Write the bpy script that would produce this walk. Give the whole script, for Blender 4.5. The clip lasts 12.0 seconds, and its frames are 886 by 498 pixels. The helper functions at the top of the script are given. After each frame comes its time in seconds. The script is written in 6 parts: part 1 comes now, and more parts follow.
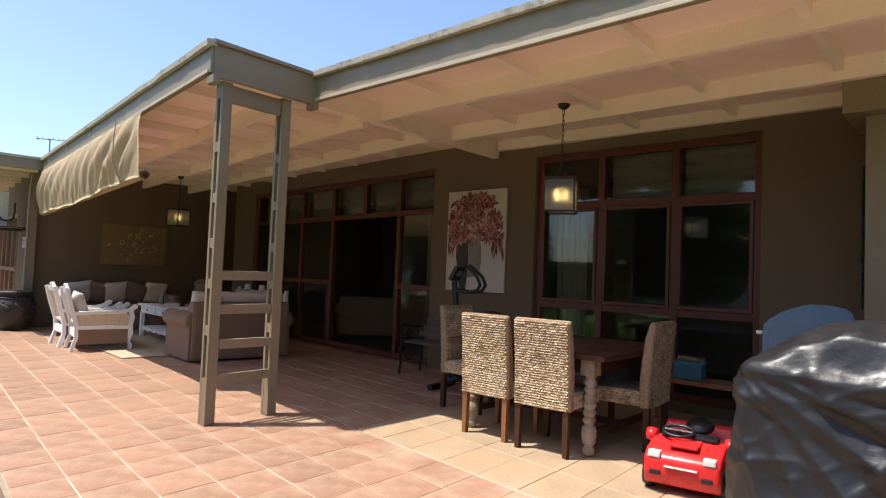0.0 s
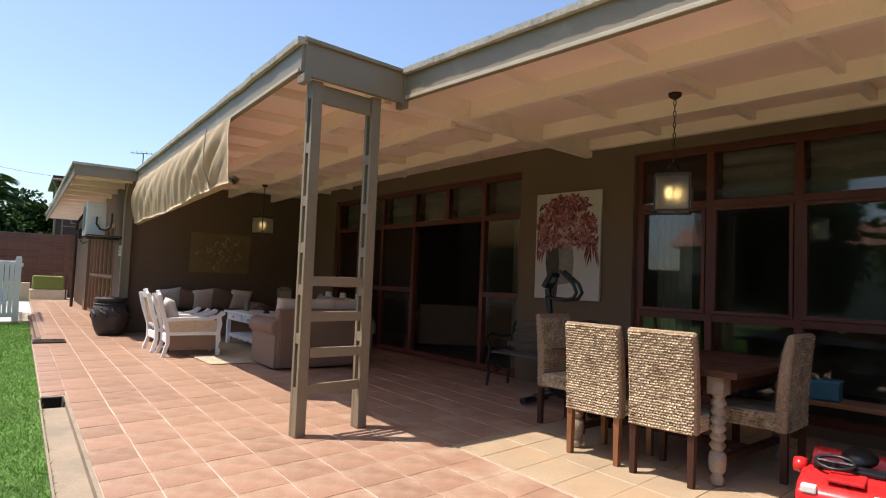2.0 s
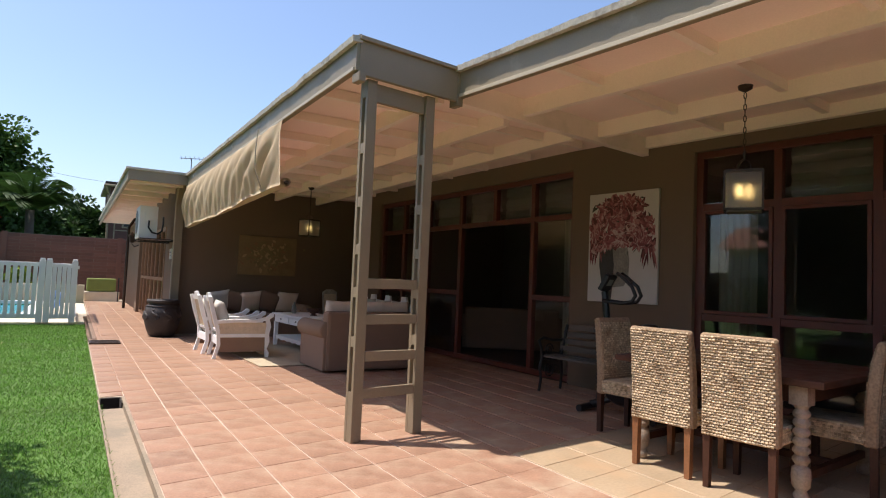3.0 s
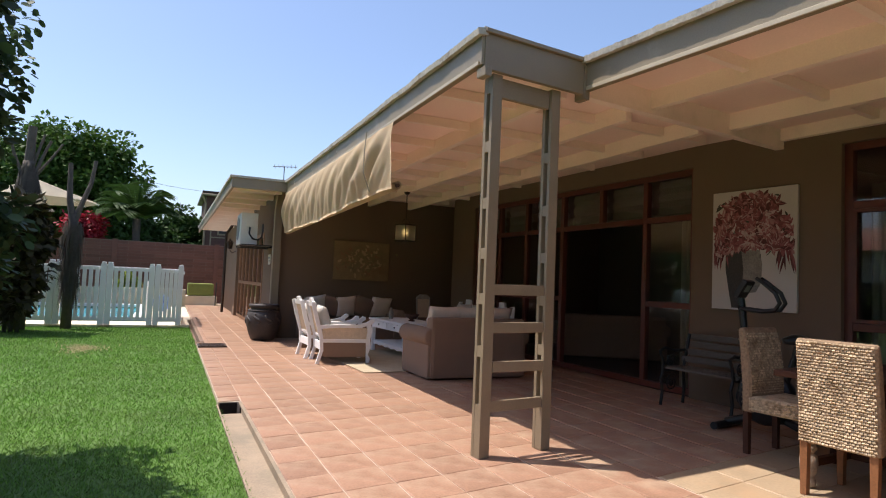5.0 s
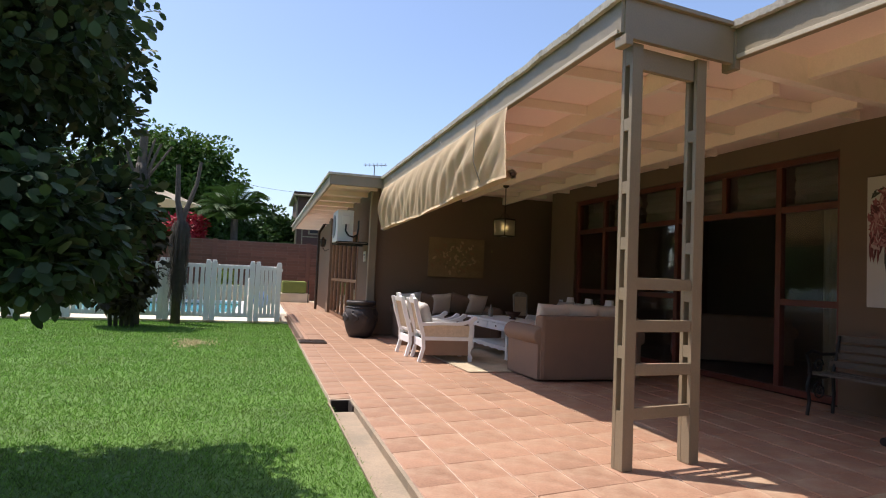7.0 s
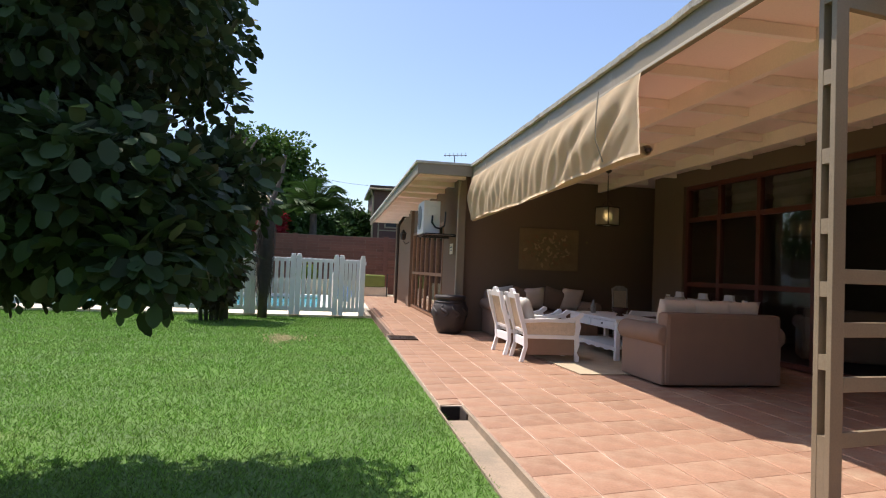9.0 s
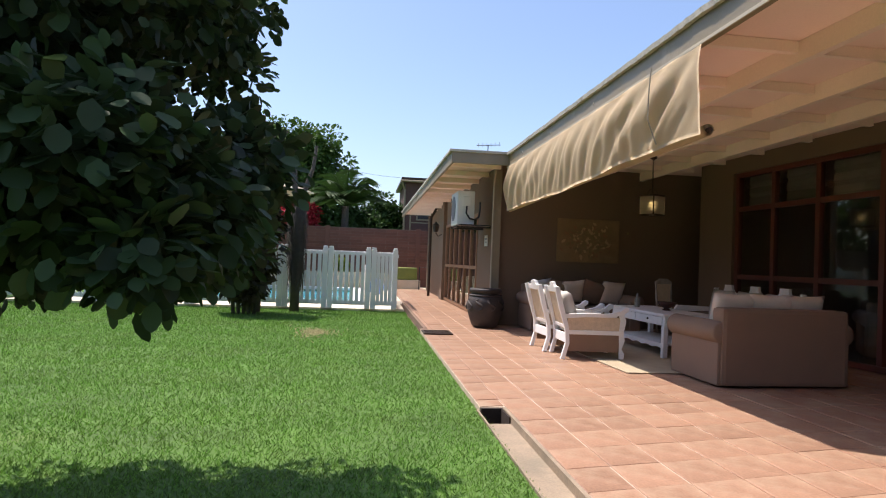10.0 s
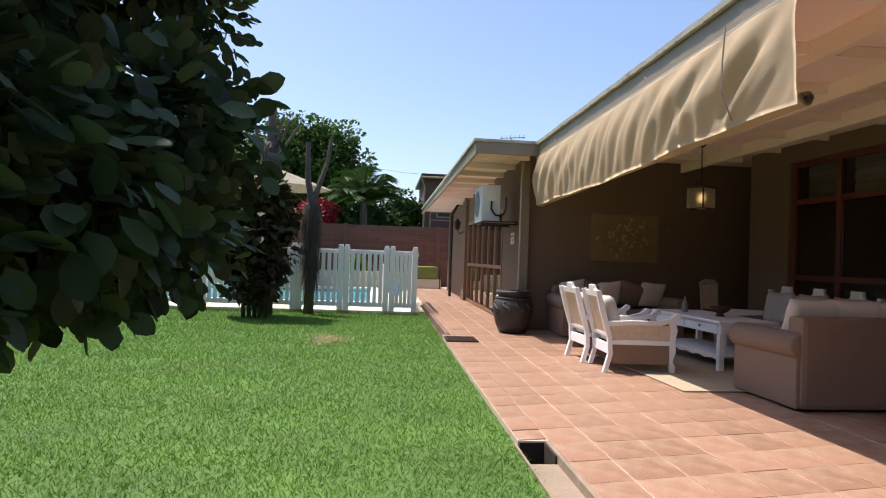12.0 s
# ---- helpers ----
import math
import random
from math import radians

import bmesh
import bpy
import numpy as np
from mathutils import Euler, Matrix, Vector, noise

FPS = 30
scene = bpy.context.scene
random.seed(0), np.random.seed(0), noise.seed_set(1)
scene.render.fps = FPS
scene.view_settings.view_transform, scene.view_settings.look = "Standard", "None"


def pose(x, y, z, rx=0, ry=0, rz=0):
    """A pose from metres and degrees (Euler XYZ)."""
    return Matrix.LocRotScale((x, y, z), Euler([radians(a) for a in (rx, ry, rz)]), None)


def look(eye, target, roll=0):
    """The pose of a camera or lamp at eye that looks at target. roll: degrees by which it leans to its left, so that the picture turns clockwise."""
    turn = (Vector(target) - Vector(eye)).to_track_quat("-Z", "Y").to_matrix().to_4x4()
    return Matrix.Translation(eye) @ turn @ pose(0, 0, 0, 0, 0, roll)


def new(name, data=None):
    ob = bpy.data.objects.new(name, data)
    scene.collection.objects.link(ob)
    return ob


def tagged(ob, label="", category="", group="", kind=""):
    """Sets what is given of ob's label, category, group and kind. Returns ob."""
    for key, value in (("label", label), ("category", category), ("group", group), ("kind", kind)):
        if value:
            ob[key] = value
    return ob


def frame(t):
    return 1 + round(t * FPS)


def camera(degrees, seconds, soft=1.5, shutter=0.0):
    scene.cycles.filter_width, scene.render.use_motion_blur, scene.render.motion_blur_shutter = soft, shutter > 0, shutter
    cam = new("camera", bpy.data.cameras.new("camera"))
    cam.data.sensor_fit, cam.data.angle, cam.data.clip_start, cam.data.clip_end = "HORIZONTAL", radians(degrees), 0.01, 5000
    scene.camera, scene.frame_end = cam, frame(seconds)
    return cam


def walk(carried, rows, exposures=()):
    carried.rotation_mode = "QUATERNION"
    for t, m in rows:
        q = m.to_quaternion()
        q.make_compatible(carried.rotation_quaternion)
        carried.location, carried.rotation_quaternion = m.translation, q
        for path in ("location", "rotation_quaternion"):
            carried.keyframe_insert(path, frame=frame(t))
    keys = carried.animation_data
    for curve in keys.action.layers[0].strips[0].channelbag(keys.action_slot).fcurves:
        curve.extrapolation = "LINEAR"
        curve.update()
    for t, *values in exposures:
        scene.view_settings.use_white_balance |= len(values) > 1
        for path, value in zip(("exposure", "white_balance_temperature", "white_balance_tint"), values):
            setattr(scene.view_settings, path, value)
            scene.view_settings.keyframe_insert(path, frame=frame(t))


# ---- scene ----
# Camera and walk
cam = camera(72.1, 12.0, soft=1.1)
PATH = [
    (0, (-0.087, 0.06, 1.278), (1.232, 1.56, 1.366), 2.3),
    (0.5, (-0.076, 0.152, 1.269), (1.192, 1.695, 1.362), 2.4),
    (1, (-0.066, 0.255, 1.264), (1.157, 1.835, 1.362), 2.4),
    (1.5, (-0.05, 0.37, 1.262), (1.131, 1.981, 1.363), 2.35),
    (2, (-0.047, 0.465, 1.248), (1.091, 2.106, 1.355), 2.35),
    (2.5, (-0.053, 0.54, 1.244), (1.032, 2.217, 1.353), 2.4),
    (3, (-0.098, 0.658, 1.239), (0.936, 2.367, 1.35), 2.4),
    (3.5, (-0.155, 0.802, 1.245), (0.822, 2.544, 1.356), 2.5),
    (5.5, (-0.372, 1.184, 1.221), (0.389, 3.03, 1.337), 2.4),
    (6, (-0.428, 1.307, 1.206), (0.274, 3.176, 1.32), 2.4),
    (6.5, (-0.466, 1.405, 1.192), (0.167, 3.299, 1.302), 2.4),
    (7, (-0.507, 1.533, 1.179), (0.064, 3.447, 1.28), 2.5),
    (9, (-0.76, 2.241, 1.158), (-0.407, 4.209, 1.228), 2.3),
    (9.5, (-0.771, 2.413, 1.15), (-0.479, 4.39, 1.205), 2.3),
    (10, (-0.766, 2.596, 1.151), (-0.513, 4.58, 1.193), 2.2),
    (10.5, (-0.767, 2.835, 1.156), (-0.535, 4.821, 1.194), 2.1),
    (11, (-0.79, 3.035, 1.171), (-0.573, 5.022, 1.208), 2.1),
    (11.5, (-0.77, 3.227, 1.187), (-0.563, 5.216, 1.217), 2.0),
    (12, (-0.723, 3.449, 1.184), (-0.534, 5.44, 1.216), 2.0),
]
walk(cam, [(t, look(eye, target, roll)) for t, eye, target, roll in PATH], [(0, 0.84, 6400, 12), (3, 0.66, 6450, 14), (5.5, 0.62, 6500, 15), (9, 0.7, 6500, 16), (12, 0.66, 6500, 16)])

# Sky and sun
SUN_WAY = Vector((-0.36, 0.22, 1.0)).normalized()
world = bpy.data.worlds.new("world")
scene.world = world
world.use_nodes = True
wt = world.node_tree
sky = wt.nodes.new("ShaderNodeTexSky")
sky.sky_type, sky.sun_disc = "NISHITA", False
sky.sun_elevation = math.asin(SUN_WAY.z)
sky.sun_rotation = math.atan2(SUN_WAY.x, SUN_WAY.y)
sky.air_density, sky.dust_density, sky.ozone_density = 1.0, 1.6, 3.0
wt.links.new(sky.outputs[0], wt.nodes["Background"].inputs[0])
wt.nodes["Background"].inputs[1].default_value = 0.14
sun = new("sun", bpy.data.lights.new("sun", "SUN"))
sun.data.energy, sun.data.angle, sun.data.color = 4.2, radians(0.55), (1.0, 0.94, 0.85)
sun.matrix_world = look(SUN_WAY * 40, (0, 0, 0))


# Materials
def mat(name, base, rough=0.6, metal=0.0, spread=0.12, scale=6.0, fine=60.0, bump=0.15, dist=0.01, dirt=None, dirt_at=(0.5, 0.72), per=0.0, spec=0.5):
    """A surface with a coarse and a fine variation, stains, relief and a change from piece to piece."""
    m = bpy.data.materials.new(name)
    m.use_nodes = True
    nt = m.node_tree
    b = nt.nodes["Principled BSDF"]
    b.inputs["Metallic"].default_value = metal
    b.inputs["Specular IOR Level"].default_value = spec
    tc = nt.nodes.new("ShaderNodeTexCoord")
    n1 = nt.nodes.new("ShaderNodeTexNoise")
    n1.inputs["Scale"].default_value, n1.inputs["Detail"].default_value = scale, 4
    n2 = nt.nodes.new("ShaderNodeTexNoise")
    n2.inputs["Scale"].default_value, n2.inputs["Detail"].default_value = fine, 3
    for n in (n1, n2):
        nt.links.new(tc.outputs["Object"], n.inputs["Vector"])
    add = nt.nodes.new("ShaderNodeMath")
    add.operation = "ADD"
    nt.links.new(n1.outputs[0], add.inputs[0])
    nt.links.new(n2.outputs[0], add.inputs[1])
    last = add
    if per:
        info = nt.nodes.new("ShaderNodeObjectInfo")
        mul = nt.nodes.new("ShaderNodeMath")
        mul.operation = "MULTIPLY_ADD"
        mul.inputs[1].default_value = per
        nt.links.new(info.outputs["Random"], mul.inputs[0])
        nt.links.new(add.outputs[0], mul.inputs[2])
        last = mul
    mr = nt.nodes.new("ShaderNodeMapRange")
    mr.inputs["From Min"].default_value, mr.inputs["From Max"].default_value = 0.6 + per * 0.2, 1.4 + per * 0.8
    mr.inputs["To Min"].default_value, mr.inputs["To Max"].default_value = 1 - spread, 1 + spread
    nt.links.new(last.outputs[0], mr.inputs[0])
    vm = nt.nodes.new("ShaderNodeVectorMath")
    vm.operation = "SCALE"
    vm.inputs[0].default_value = base
    nt.links.new(mr.outputs[0], vm.inputs["Scale"])
    col = vm.outputs[0]
    if dirt:
        n3 = nt.nodes.new("ShaderNodeTexNoise")
        n3.inputs["Scale"].default_value, n3.inputs["Detail"].default_value, n3.inputs["Roughness"].default_value = scale * 0.45, 6, 0.65
        nt.links.new(tc.outputs["Object"], n3.inputs["Vector"])
        md = nt.nodes.new("ShaderNodeMapRange")
        md.inputs["From Min"].default_value, md.inputs["From Max"].default_value = dirt_at
        nt.links.new(n3.outputs[0], md.inputs[0])
        mx = nt.nodes.new("ShaderNodeMix")
        mx.data_type = "RGBA"
        nt.links.new(md.outputs[0], mx.inputs[0])
        nt.links.new(col, mx.inputs[6])
        mx.inputs[7].default_value = (*dirt, 1)
        col = mx.outputs[2]
    nt.links.new(col, b.inputs["Base Color"])
    rr = nt.nodes.new("ShaderNodeMapRange")
    rr.inputs["From Min"].default_value, rr.inputs["From Max"].default_value = 0.3, 0.7
    rr.inputs["To Min"].default_value, rr.inputs["To Max"].default_value = max(0.02, rough - 0.08), min(1, rough + 0.08)
    nt.links.new(n1.outputs[0], rr.inputs[0])
    nt.links.new(rr.outputs[0], b.inputs["Roughness"])
    if bump:
        bp = nt.nodes.new("ShaderNodeBump")
        bp.inputs["Strength"].default_value, bp.inputs["Distance"].default_value = bump, dist
        nt.links.new(n2.outputs[0], bp.inputs["Height"])
        nt.links.new(bp.outputs[0], b.inputs["Normal"])
    return m


def glow(name, colour, strength):
    m = bpy.data.materials.new(name)
    m.use_nodes = True
    b = m.node_tree.nodes["Principled BSDF"]
    b.inputs["Base Color"].default_value = (*colour, 1)
    b.inputs["Emission Color"].default_value = (*colour, 1)
    b.inputs["Emission Strength"].default_value = strength
    return m


def glass(name, tint, rough=0.0):
    m = bpy.data.materials.new(name)
    m.use_nodes = True
    b = m.node_tree.nodes["Principled BSDF"]
    b.inputs["Base Color"].default_value = (*tint, 1)
    b.inputs["Roughness"].default_value = rough
    b.inputs["IOR"].default_value = 1.45
    b.inputs["Transmission Weight"].default_value = 1.0
    return m


M_TILE = mat("terracotta_tile", (0.345, 0.2, 0.132), 0.4, spread=0.32, scale=6, fine=60, bump=0.2, dist=0.004, dirt=(0.44, 0.32, 0.22), dirt_at=(0.45, 0.68), per=0.35, spec=0.25)
M_TILE_PALE = mat("pale_tile", (0.385, 0.282, 0.178), 0.5, spread=0.18, scale=4, fine=45, bump=0.08, dist=0.004, dirt=(0.44, 0.29, 0.17), per=0.25)
M_GROUT = mat("grout", (0.52, 0.41, 0.31), 0.85, spread=0.2, scale=3, fine=80)
M_WALL = mat("olive_render", (0.162, 0.11, 0.071), 0.9, spread=0.1, scale=1.5, fine=120, bump=0.3, dist=0.004)
M_CREAM = mat("cream_paint", (0.9, 0.75, 0.655), 0.55, spread=0.06, scale=2, fine=70, bump=0.06, dirt=(0.62, 0.52, 0.4), dirt_at=(0.58, 0.85))
M_CEIL = mat("ceiling_board", (0.92, 0.72, 0.64), 0.7, spread=0.05, scale=1.5, fine=60, bump=0.05)
M_TAUPE = mat("taupe_paint", (0.24, 0.185, 0.118), 0.5, spread=0.12, scale=4, fine=90, bump=0.12, dirt=(0.25, 0.2, 0.14), dirt_at=(0.58, 0.8))
M_BEAD = mat("pale_bead_paint", (0.44, 0.37, 0.265), 0.5, spread=0.12, scale=5, fine=90, bump=0.1, dirt=(0.36, 0.3, 0.22), dirt_at=(0.56, 0.8))
M_TRIMLIGHT = mat("pale_trim_paint", (0.235, 0.19, 0.125), 0.5, spread=0.1, scale=5, fine=90, bump=0.1, dirt=(0.36, 0.3, 0.22), dirt_at=(0.56, 0.8))
M_ROOF = mat("weathered_roof_sheet", (0.42, 0.39, 0.33), 0.8, spread=0.25, scale=7, fine=50, bump=0.4, dist=0.01, dirt=(0.12, 0.1, 0.08), dirt_at=(0.55, 0.72))
M_RED = mat("red_timber", (0.115, 0.029, 0.017), 0.42, spread=0.22, scale=8, fine=90, bump=0.12)
M_GLASS = glass("window_glass", (0.93, 0.97, 0.95))
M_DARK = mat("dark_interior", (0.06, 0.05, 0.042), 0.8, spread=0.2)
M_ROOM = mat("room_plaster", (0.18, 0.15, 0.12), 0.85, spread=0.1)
M_GRASS = mat("lawn_soil", (0.085, 0.165, 0.03), 0.95, spread=0.4, scale=1.2, fine=40, bump=0.5, dist=0.02, dirt=(0.15, 0.2, 0.05), dirt_at=(0.6, 0.8))
M_CONC = mat("concrete", (0.3, 0.23, 0.16), 0.9, spread=0.22, scale=5, fine=70, bump=0.3, dirt=(0.2, 0.17, 0.12))
M_BRICK = mat("red_brick", (0.165, 0.072, 0.052), 0.9, spread=0.3, scale=6, fine=60, bump=0.3, per=0.6)
M_MORTAR = mat("mortar", (0.2, 0.13, 0.1), 0.95)
M_WHITE = mat("white_paint", (0.82, 0.81, 0.79), 0.45, spread=0.06, scale=6, fine=80, bump=0.06, dirt=(0.6, 0.58, 0.52), dirt_at=(0.6, 0.85))


# Building helpers
def mesh(name, bm, material, smooth=False):
    me = bpy.data.meshes.new(name)
    bmesh.ops.recalc_face_normals(bm, faces=bm.faces)
    bm.to_mesh(me)
    bm.free()
    me.materials.append(material)
    if smooth:
        for p in me.polygons:
            p.use_smooth = True
    return me


def part(name, bm, material, parent=None, label="", smooth=False, at=None):
    ob = new(name, mesh(name, bm, material, smooth))
    if parent:
        ob.parent = parent
    if at is not None:
        ob.matrix_basis = at
    return tagged(ob, label=label)


def thing(name, label, category, at=None, group="", kind=""):
    ob = new(name)
    ob.empty_display_size = 0.1
    if at is not None:
        ob.matrix_basis = at
    return tagged(ob, label, category, group, kind)


def box(bm, x0, x1, y0, y1, z0, z1, bevel=0.0, m=None):
    vs = bmesh.ops.create_cube(bm, size=1.0)["verts"]
    for v in vs:
        v.co = Vector((x0 + (v.co.x + 0.5) * (x1 - x0), y0 + (v.co.y + 0.5) * (y1 - y0), z0 + (v.co.z + 0.5) * (z1 - z0)))
    if bevel:
        es = list({e for v in vs for e in v.link_edges})
        got = bmesh.ops.bevel(bm, geom=es, offset=bevel, segments=2, affect="EDGES", profile=0.6)
        vs = list({v for f in got["faces"] for v in f.verts} | {v for v in vs if v.is_valid})
    if m is not None:
        bmesh.ops.transform(bm, matrix=m, verts=vs)
    return bm


def boxes(*dims, bevel=0.0):
    bm = bmesh.new()
    for d in dims:
        box(bm, *d, bevel=bevel)
    return bm


def lathe(profile, n=20, bm=None, m=None):
    """Turns (radius, height) pairs about z."""
    bm = bm or bmesh.new()
    rings = []
    for r, z in profile:
        rings.append([bm.verts.new((r * math.cos(2 * math.pi * i / n), r * math.sin(2 * math.pi * i / n), z)) for i in range(n)])
    for a, b in zip(rings, rings[1:]):
        for i in range(n):
            bm.faces.new((a[i], a[(i + 1) % n], b[(i + 1) % n], b[i]))
    for ring in (rings[0], rings[-1]):
        if profile[rings.index(ring)][0] > 1e-4:
            bm.faces.new(ring)
    if m is not None:
        bmesh.ops.transform(bm, matrix=m, verts=[v for r in rings for v in r])
    return bm


def tube(points, radius, n=8, bm=None, caps=True):
    """A round bar through points; radius may be one number or one for each point."""
    bm = bm or bmesh.new()
    pts = [Vector(p) for p in points]
    rs = radius if hasattr(radius, "__len__") else [radius] * len(pts)
    rings, side = [], None
    for i, p in enumerate(pts):
        way = (pts[min(i + 1, len(pts) - 1)] - pts[max(i - 1, 0)]).normalized()
        if side is None:
            side = way.orthogonal().normalized()
        side = (side - way * side.dot(way)).normalized()
        up = way.cross(side)
        rings.append([bm.verts.new(p + (side * math.cos(2 * math.pi * k / n) + up * math.sin(2 * math.pi * k / n)) * rs[i]) for k in range(n)])
    for a, b in zip(rings, rings[1:]):
        for k in range(n):
            bm.faces.new((a[k], a[(k + 1) % n], b[(k + 1) % n], b[k]))
    if caps:
        bm.faces.new(rings[0])
        bm.faces.new(rings[-1])
    return bm


def slab(outline, y0, y1, bm=None, m=None):
    """An outline in x and z, given thickness along y."""
    bm = bm or bmesh.new()
    a = [bm.verts.new((x, y0, z)) for x, z in outline]
    b = [bm.verts.new((x, y1, z)) for x, z in outline]
    n = len(a)
    bm.faces.new(a)
    bm.faces.new(b[::-1])
    for i in range(n):
        bm.faces.new((a[i], b[i], b[(i + 1) % n], a[(i + 1) % n]))
    if m is not None:
        bmesh.ops.transform(bm, matrix=m, verts=a + b)
    return bm


def plate(outline, z0, z1):
    """A flat plate from an outline in x and y."""
    bm = bmesh.new()
    a = [bm.verts.new((x, y, z0)) for x, y in outline]
    b = [bm.verts.new((x, y, z1)) for x, y in outline]
    bm.faces.new(a)
    bm.faces.new(b)
    for i in range(len(a)):
        bm.faces.new((a[i], a[(i + 1) % len(a)], b[(i + 1) % len(a)], b[i]))
    return bm


def structure(name, bm, material, label, category, at=None):
    ob = part(name, bm, material, None, at=at)
    return tagged(ob, label, category, kind="structure")


# The near wing stands turned by 7 degrees; NEAR is its frame: x inward, y forward, from the inner fascia corner.
NEAR = pose(2.63, 5.13, 0, 0, 0, 7)
WALL_U = 2.95

# ---------------- setting ----------------
structure("terrace_slab", boxes((0.40, 1.75, -6, 12.9, -0.25, -0.008), (1.75, 9, -6, 14.4, -0.25, -0.008), (0.2, 0.40, 7.44, 12.75, -0.25, -0.008), (0.32, 1.75, 12.9, 29, -0.25, -0.008)), M_GROUT, "pale grout bed under the terracotta terrace tiles", "floor")
structure("ground", boxes((-60, 0.0, -60, 16.9, -0.5, -0.06), (-60, -8.5, 16.9, 90, -0.5, -0.06), (-8.5, 60, 25.6, 90, -0.5, -0.06), (9, 60, -60, 25.6, -0.5, -0.06), (0.0, 9, -60, -6, -0.5, -0.06)), M_GRASS, "short green lawn beside the terrace", "lawn")
structure("lawn_edge_ground", boxes((0.0, 0.2, -6, 17.0, -0.5, -0.06)), M_GRASS, "lawn running up to the terrace edge", "lawn")
structure("drain_channel", boxes((0.2, 0.385, -6, 7.14, -0.5, -0.06), (0.2, 0.385, 7.14, 7.44, -0.7, -0.38), (0.185, 0.2, -6, 7.5, -0.5, -0.04), (0.385, 0.412, -6, 7.44, -0.5, -0.004)), M_CONC, "sunken concrete drain channel along the terrace edge", "drain")
# Thin near-black sheets added over the pit walls to make the pit dark.
structure("drain_lining", boxes((0.21, 0.372, 7.422, 7.437, -0.378, -0.014), (0.372, 0.3835, 7.15, 7.437, -0.378, -0.014), (0.2015, 0.2095, 7.15, 7.437, -0.378, -0.07)), mat("pit_dark_brown", (0.035, 0.022, 0.014), 0.9, spread=0.3, scale=12), "dark brown lining added to the drain pit", "drain")

# Near wing: window wall, pier, return
wn = thing("wall_near", "olive-brown rendered house wall with windows", "wall", NEAR, kind="structure")
W0, W1, WB, WT = -3.13, -0.6, 0.1, 2.78
part("wall_panel", boxes((WALL_U, WALL_U + 0.25, W1, 1.08, 0, 3.1), (WALL_U, WALL_U + 0.25, -6.5, W0, 0, 3.1), (WALL_U, WALL_U + 0.25, W0, W1, WT, 3.1), (WALL_U, WALL_U + 0.25, W0, W1, 0, WB)), M_WALL, wn)
# Far wall with sliding doors: from the pier to the back wall
FAR = pose(5.43, 6.52, 0, 0, 0, 2.4)
wf = thing("wall_doors", "olive-brown rendered wall around the red sliding doors", "wall", FAR, kind="structure")
part("wall_panel", boxes((0, 0.25, 0.03, 5.4, 2.78, 3.1), (0, 0.25, 5.4, 6.31, 0, 3.1), (0.25, 3.9, 6.11, 6.31, 0, 3.1)), M_WALL, wf)
structure("wall_back", boxes((1.66, 9.0, 13.86, 14.1, 0, 3.03)), M_WALL, "olive-brown rendered wall behind the lounge corner", "wall")
structure("wall_far_wing", boxes((1.66, 1.9, 14.1, 15.7, 0, 2.99), (1.66, 1.9, 20.9, 26.5, 0, 2.99), (1.66, 1.9, 15.7, 20.9, 2.25, 2.99), (1.9, 5.3, 26.3, 26.5, 0, 2.99), (1.56, 1.9, 20.9, 21.5, 0, 2.99)), M_WALL, "olive rendered wall of the far wing beside the path", "wall")
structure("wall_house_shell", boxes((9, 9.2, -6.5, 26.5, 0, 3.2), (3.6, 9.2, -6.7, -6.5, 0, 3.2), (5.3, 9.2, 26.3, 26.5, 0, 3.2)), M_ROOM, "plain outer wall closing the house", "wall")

# Roofs
rr = random.Random(3)


def ragged_edge(length, n, turn):
    """A worn, slightly curled sheet edge along y, outer side towards -x."""
    bm = bmesh.new()
    rows = []
    for i in range(n + 1):
        y = length * i / n
        j = 0.006 * noise.noise(Vector((y * 3.1, turn, 0))) + rr.uniform(-0.003, 0.003)
        k = 0.007 * noise.noise(Vector((y * 2.3, turn, 5))) + rr.uniform(-0.004, 0.004)
        rows.append([bm.verts.new(p) for p in ((0.03, y, 3.058), (-0.05 + j, y, 3.052 + k), (-0.055 + j, y, 3.098 + k), (0.03, y, 3.112 + k * 0.5))])
    for a, b in zip(rows, rows[1:]):
        for i in range(4):
            bm.faces.new((a[i], a[(i + 1) % 4], b[(i + 1) % 4], b[i]))
    bm.faces.new(rows[0])
    bm.faces.new(rows[-1])
    return bm


structure("roof_edge_near", ragged_edge(11.4, 330, 1), M_ROOF, "worn curling edge of the roof sheet", "roof", NEAR @ pose(0, -11.45, 0))
structure("roof_edge_far", ragged_edge(8.1, 240, 2), M_ROOF, "worn edge of the lounge roof sheet", "roof", pose(1.65, 4.9, -0.015))
structure("roof_far", plate([(1.65, 4.90), (2.6, 5.03), (2.6, 5.2), (9.3, 6.0), (9.3, 13.0), (1.65, 13.0)], 3.062, 3.104), M_ROOF, "weathered flat roof sheet over the lounge terrace", "roof")
structure("roof_near", boxes((-0.01, 7, -11.5, -0.02, 3.057, 3.1)), M_ROOF, "weathered flat roof sheet over the dining terrace", "roof", NEAR)
structure("roof_far_wing", boxes((0.6, 9.3, 13.0, 26.9, 3.045, 3.09), (0.6, 1.6, 12.85, 13.0, 3.045, 3.09), bevel=0.006), M_ROOF, "weathered flat roof sheet over the far wing", "roof")
structure("fascia_far", boxes((1.64, 1.68, 4.92, 13.0, 2.83, 3.06)), M_TRIMLIGHT, "pale painted fascia board of the lounge roof", "fascia")
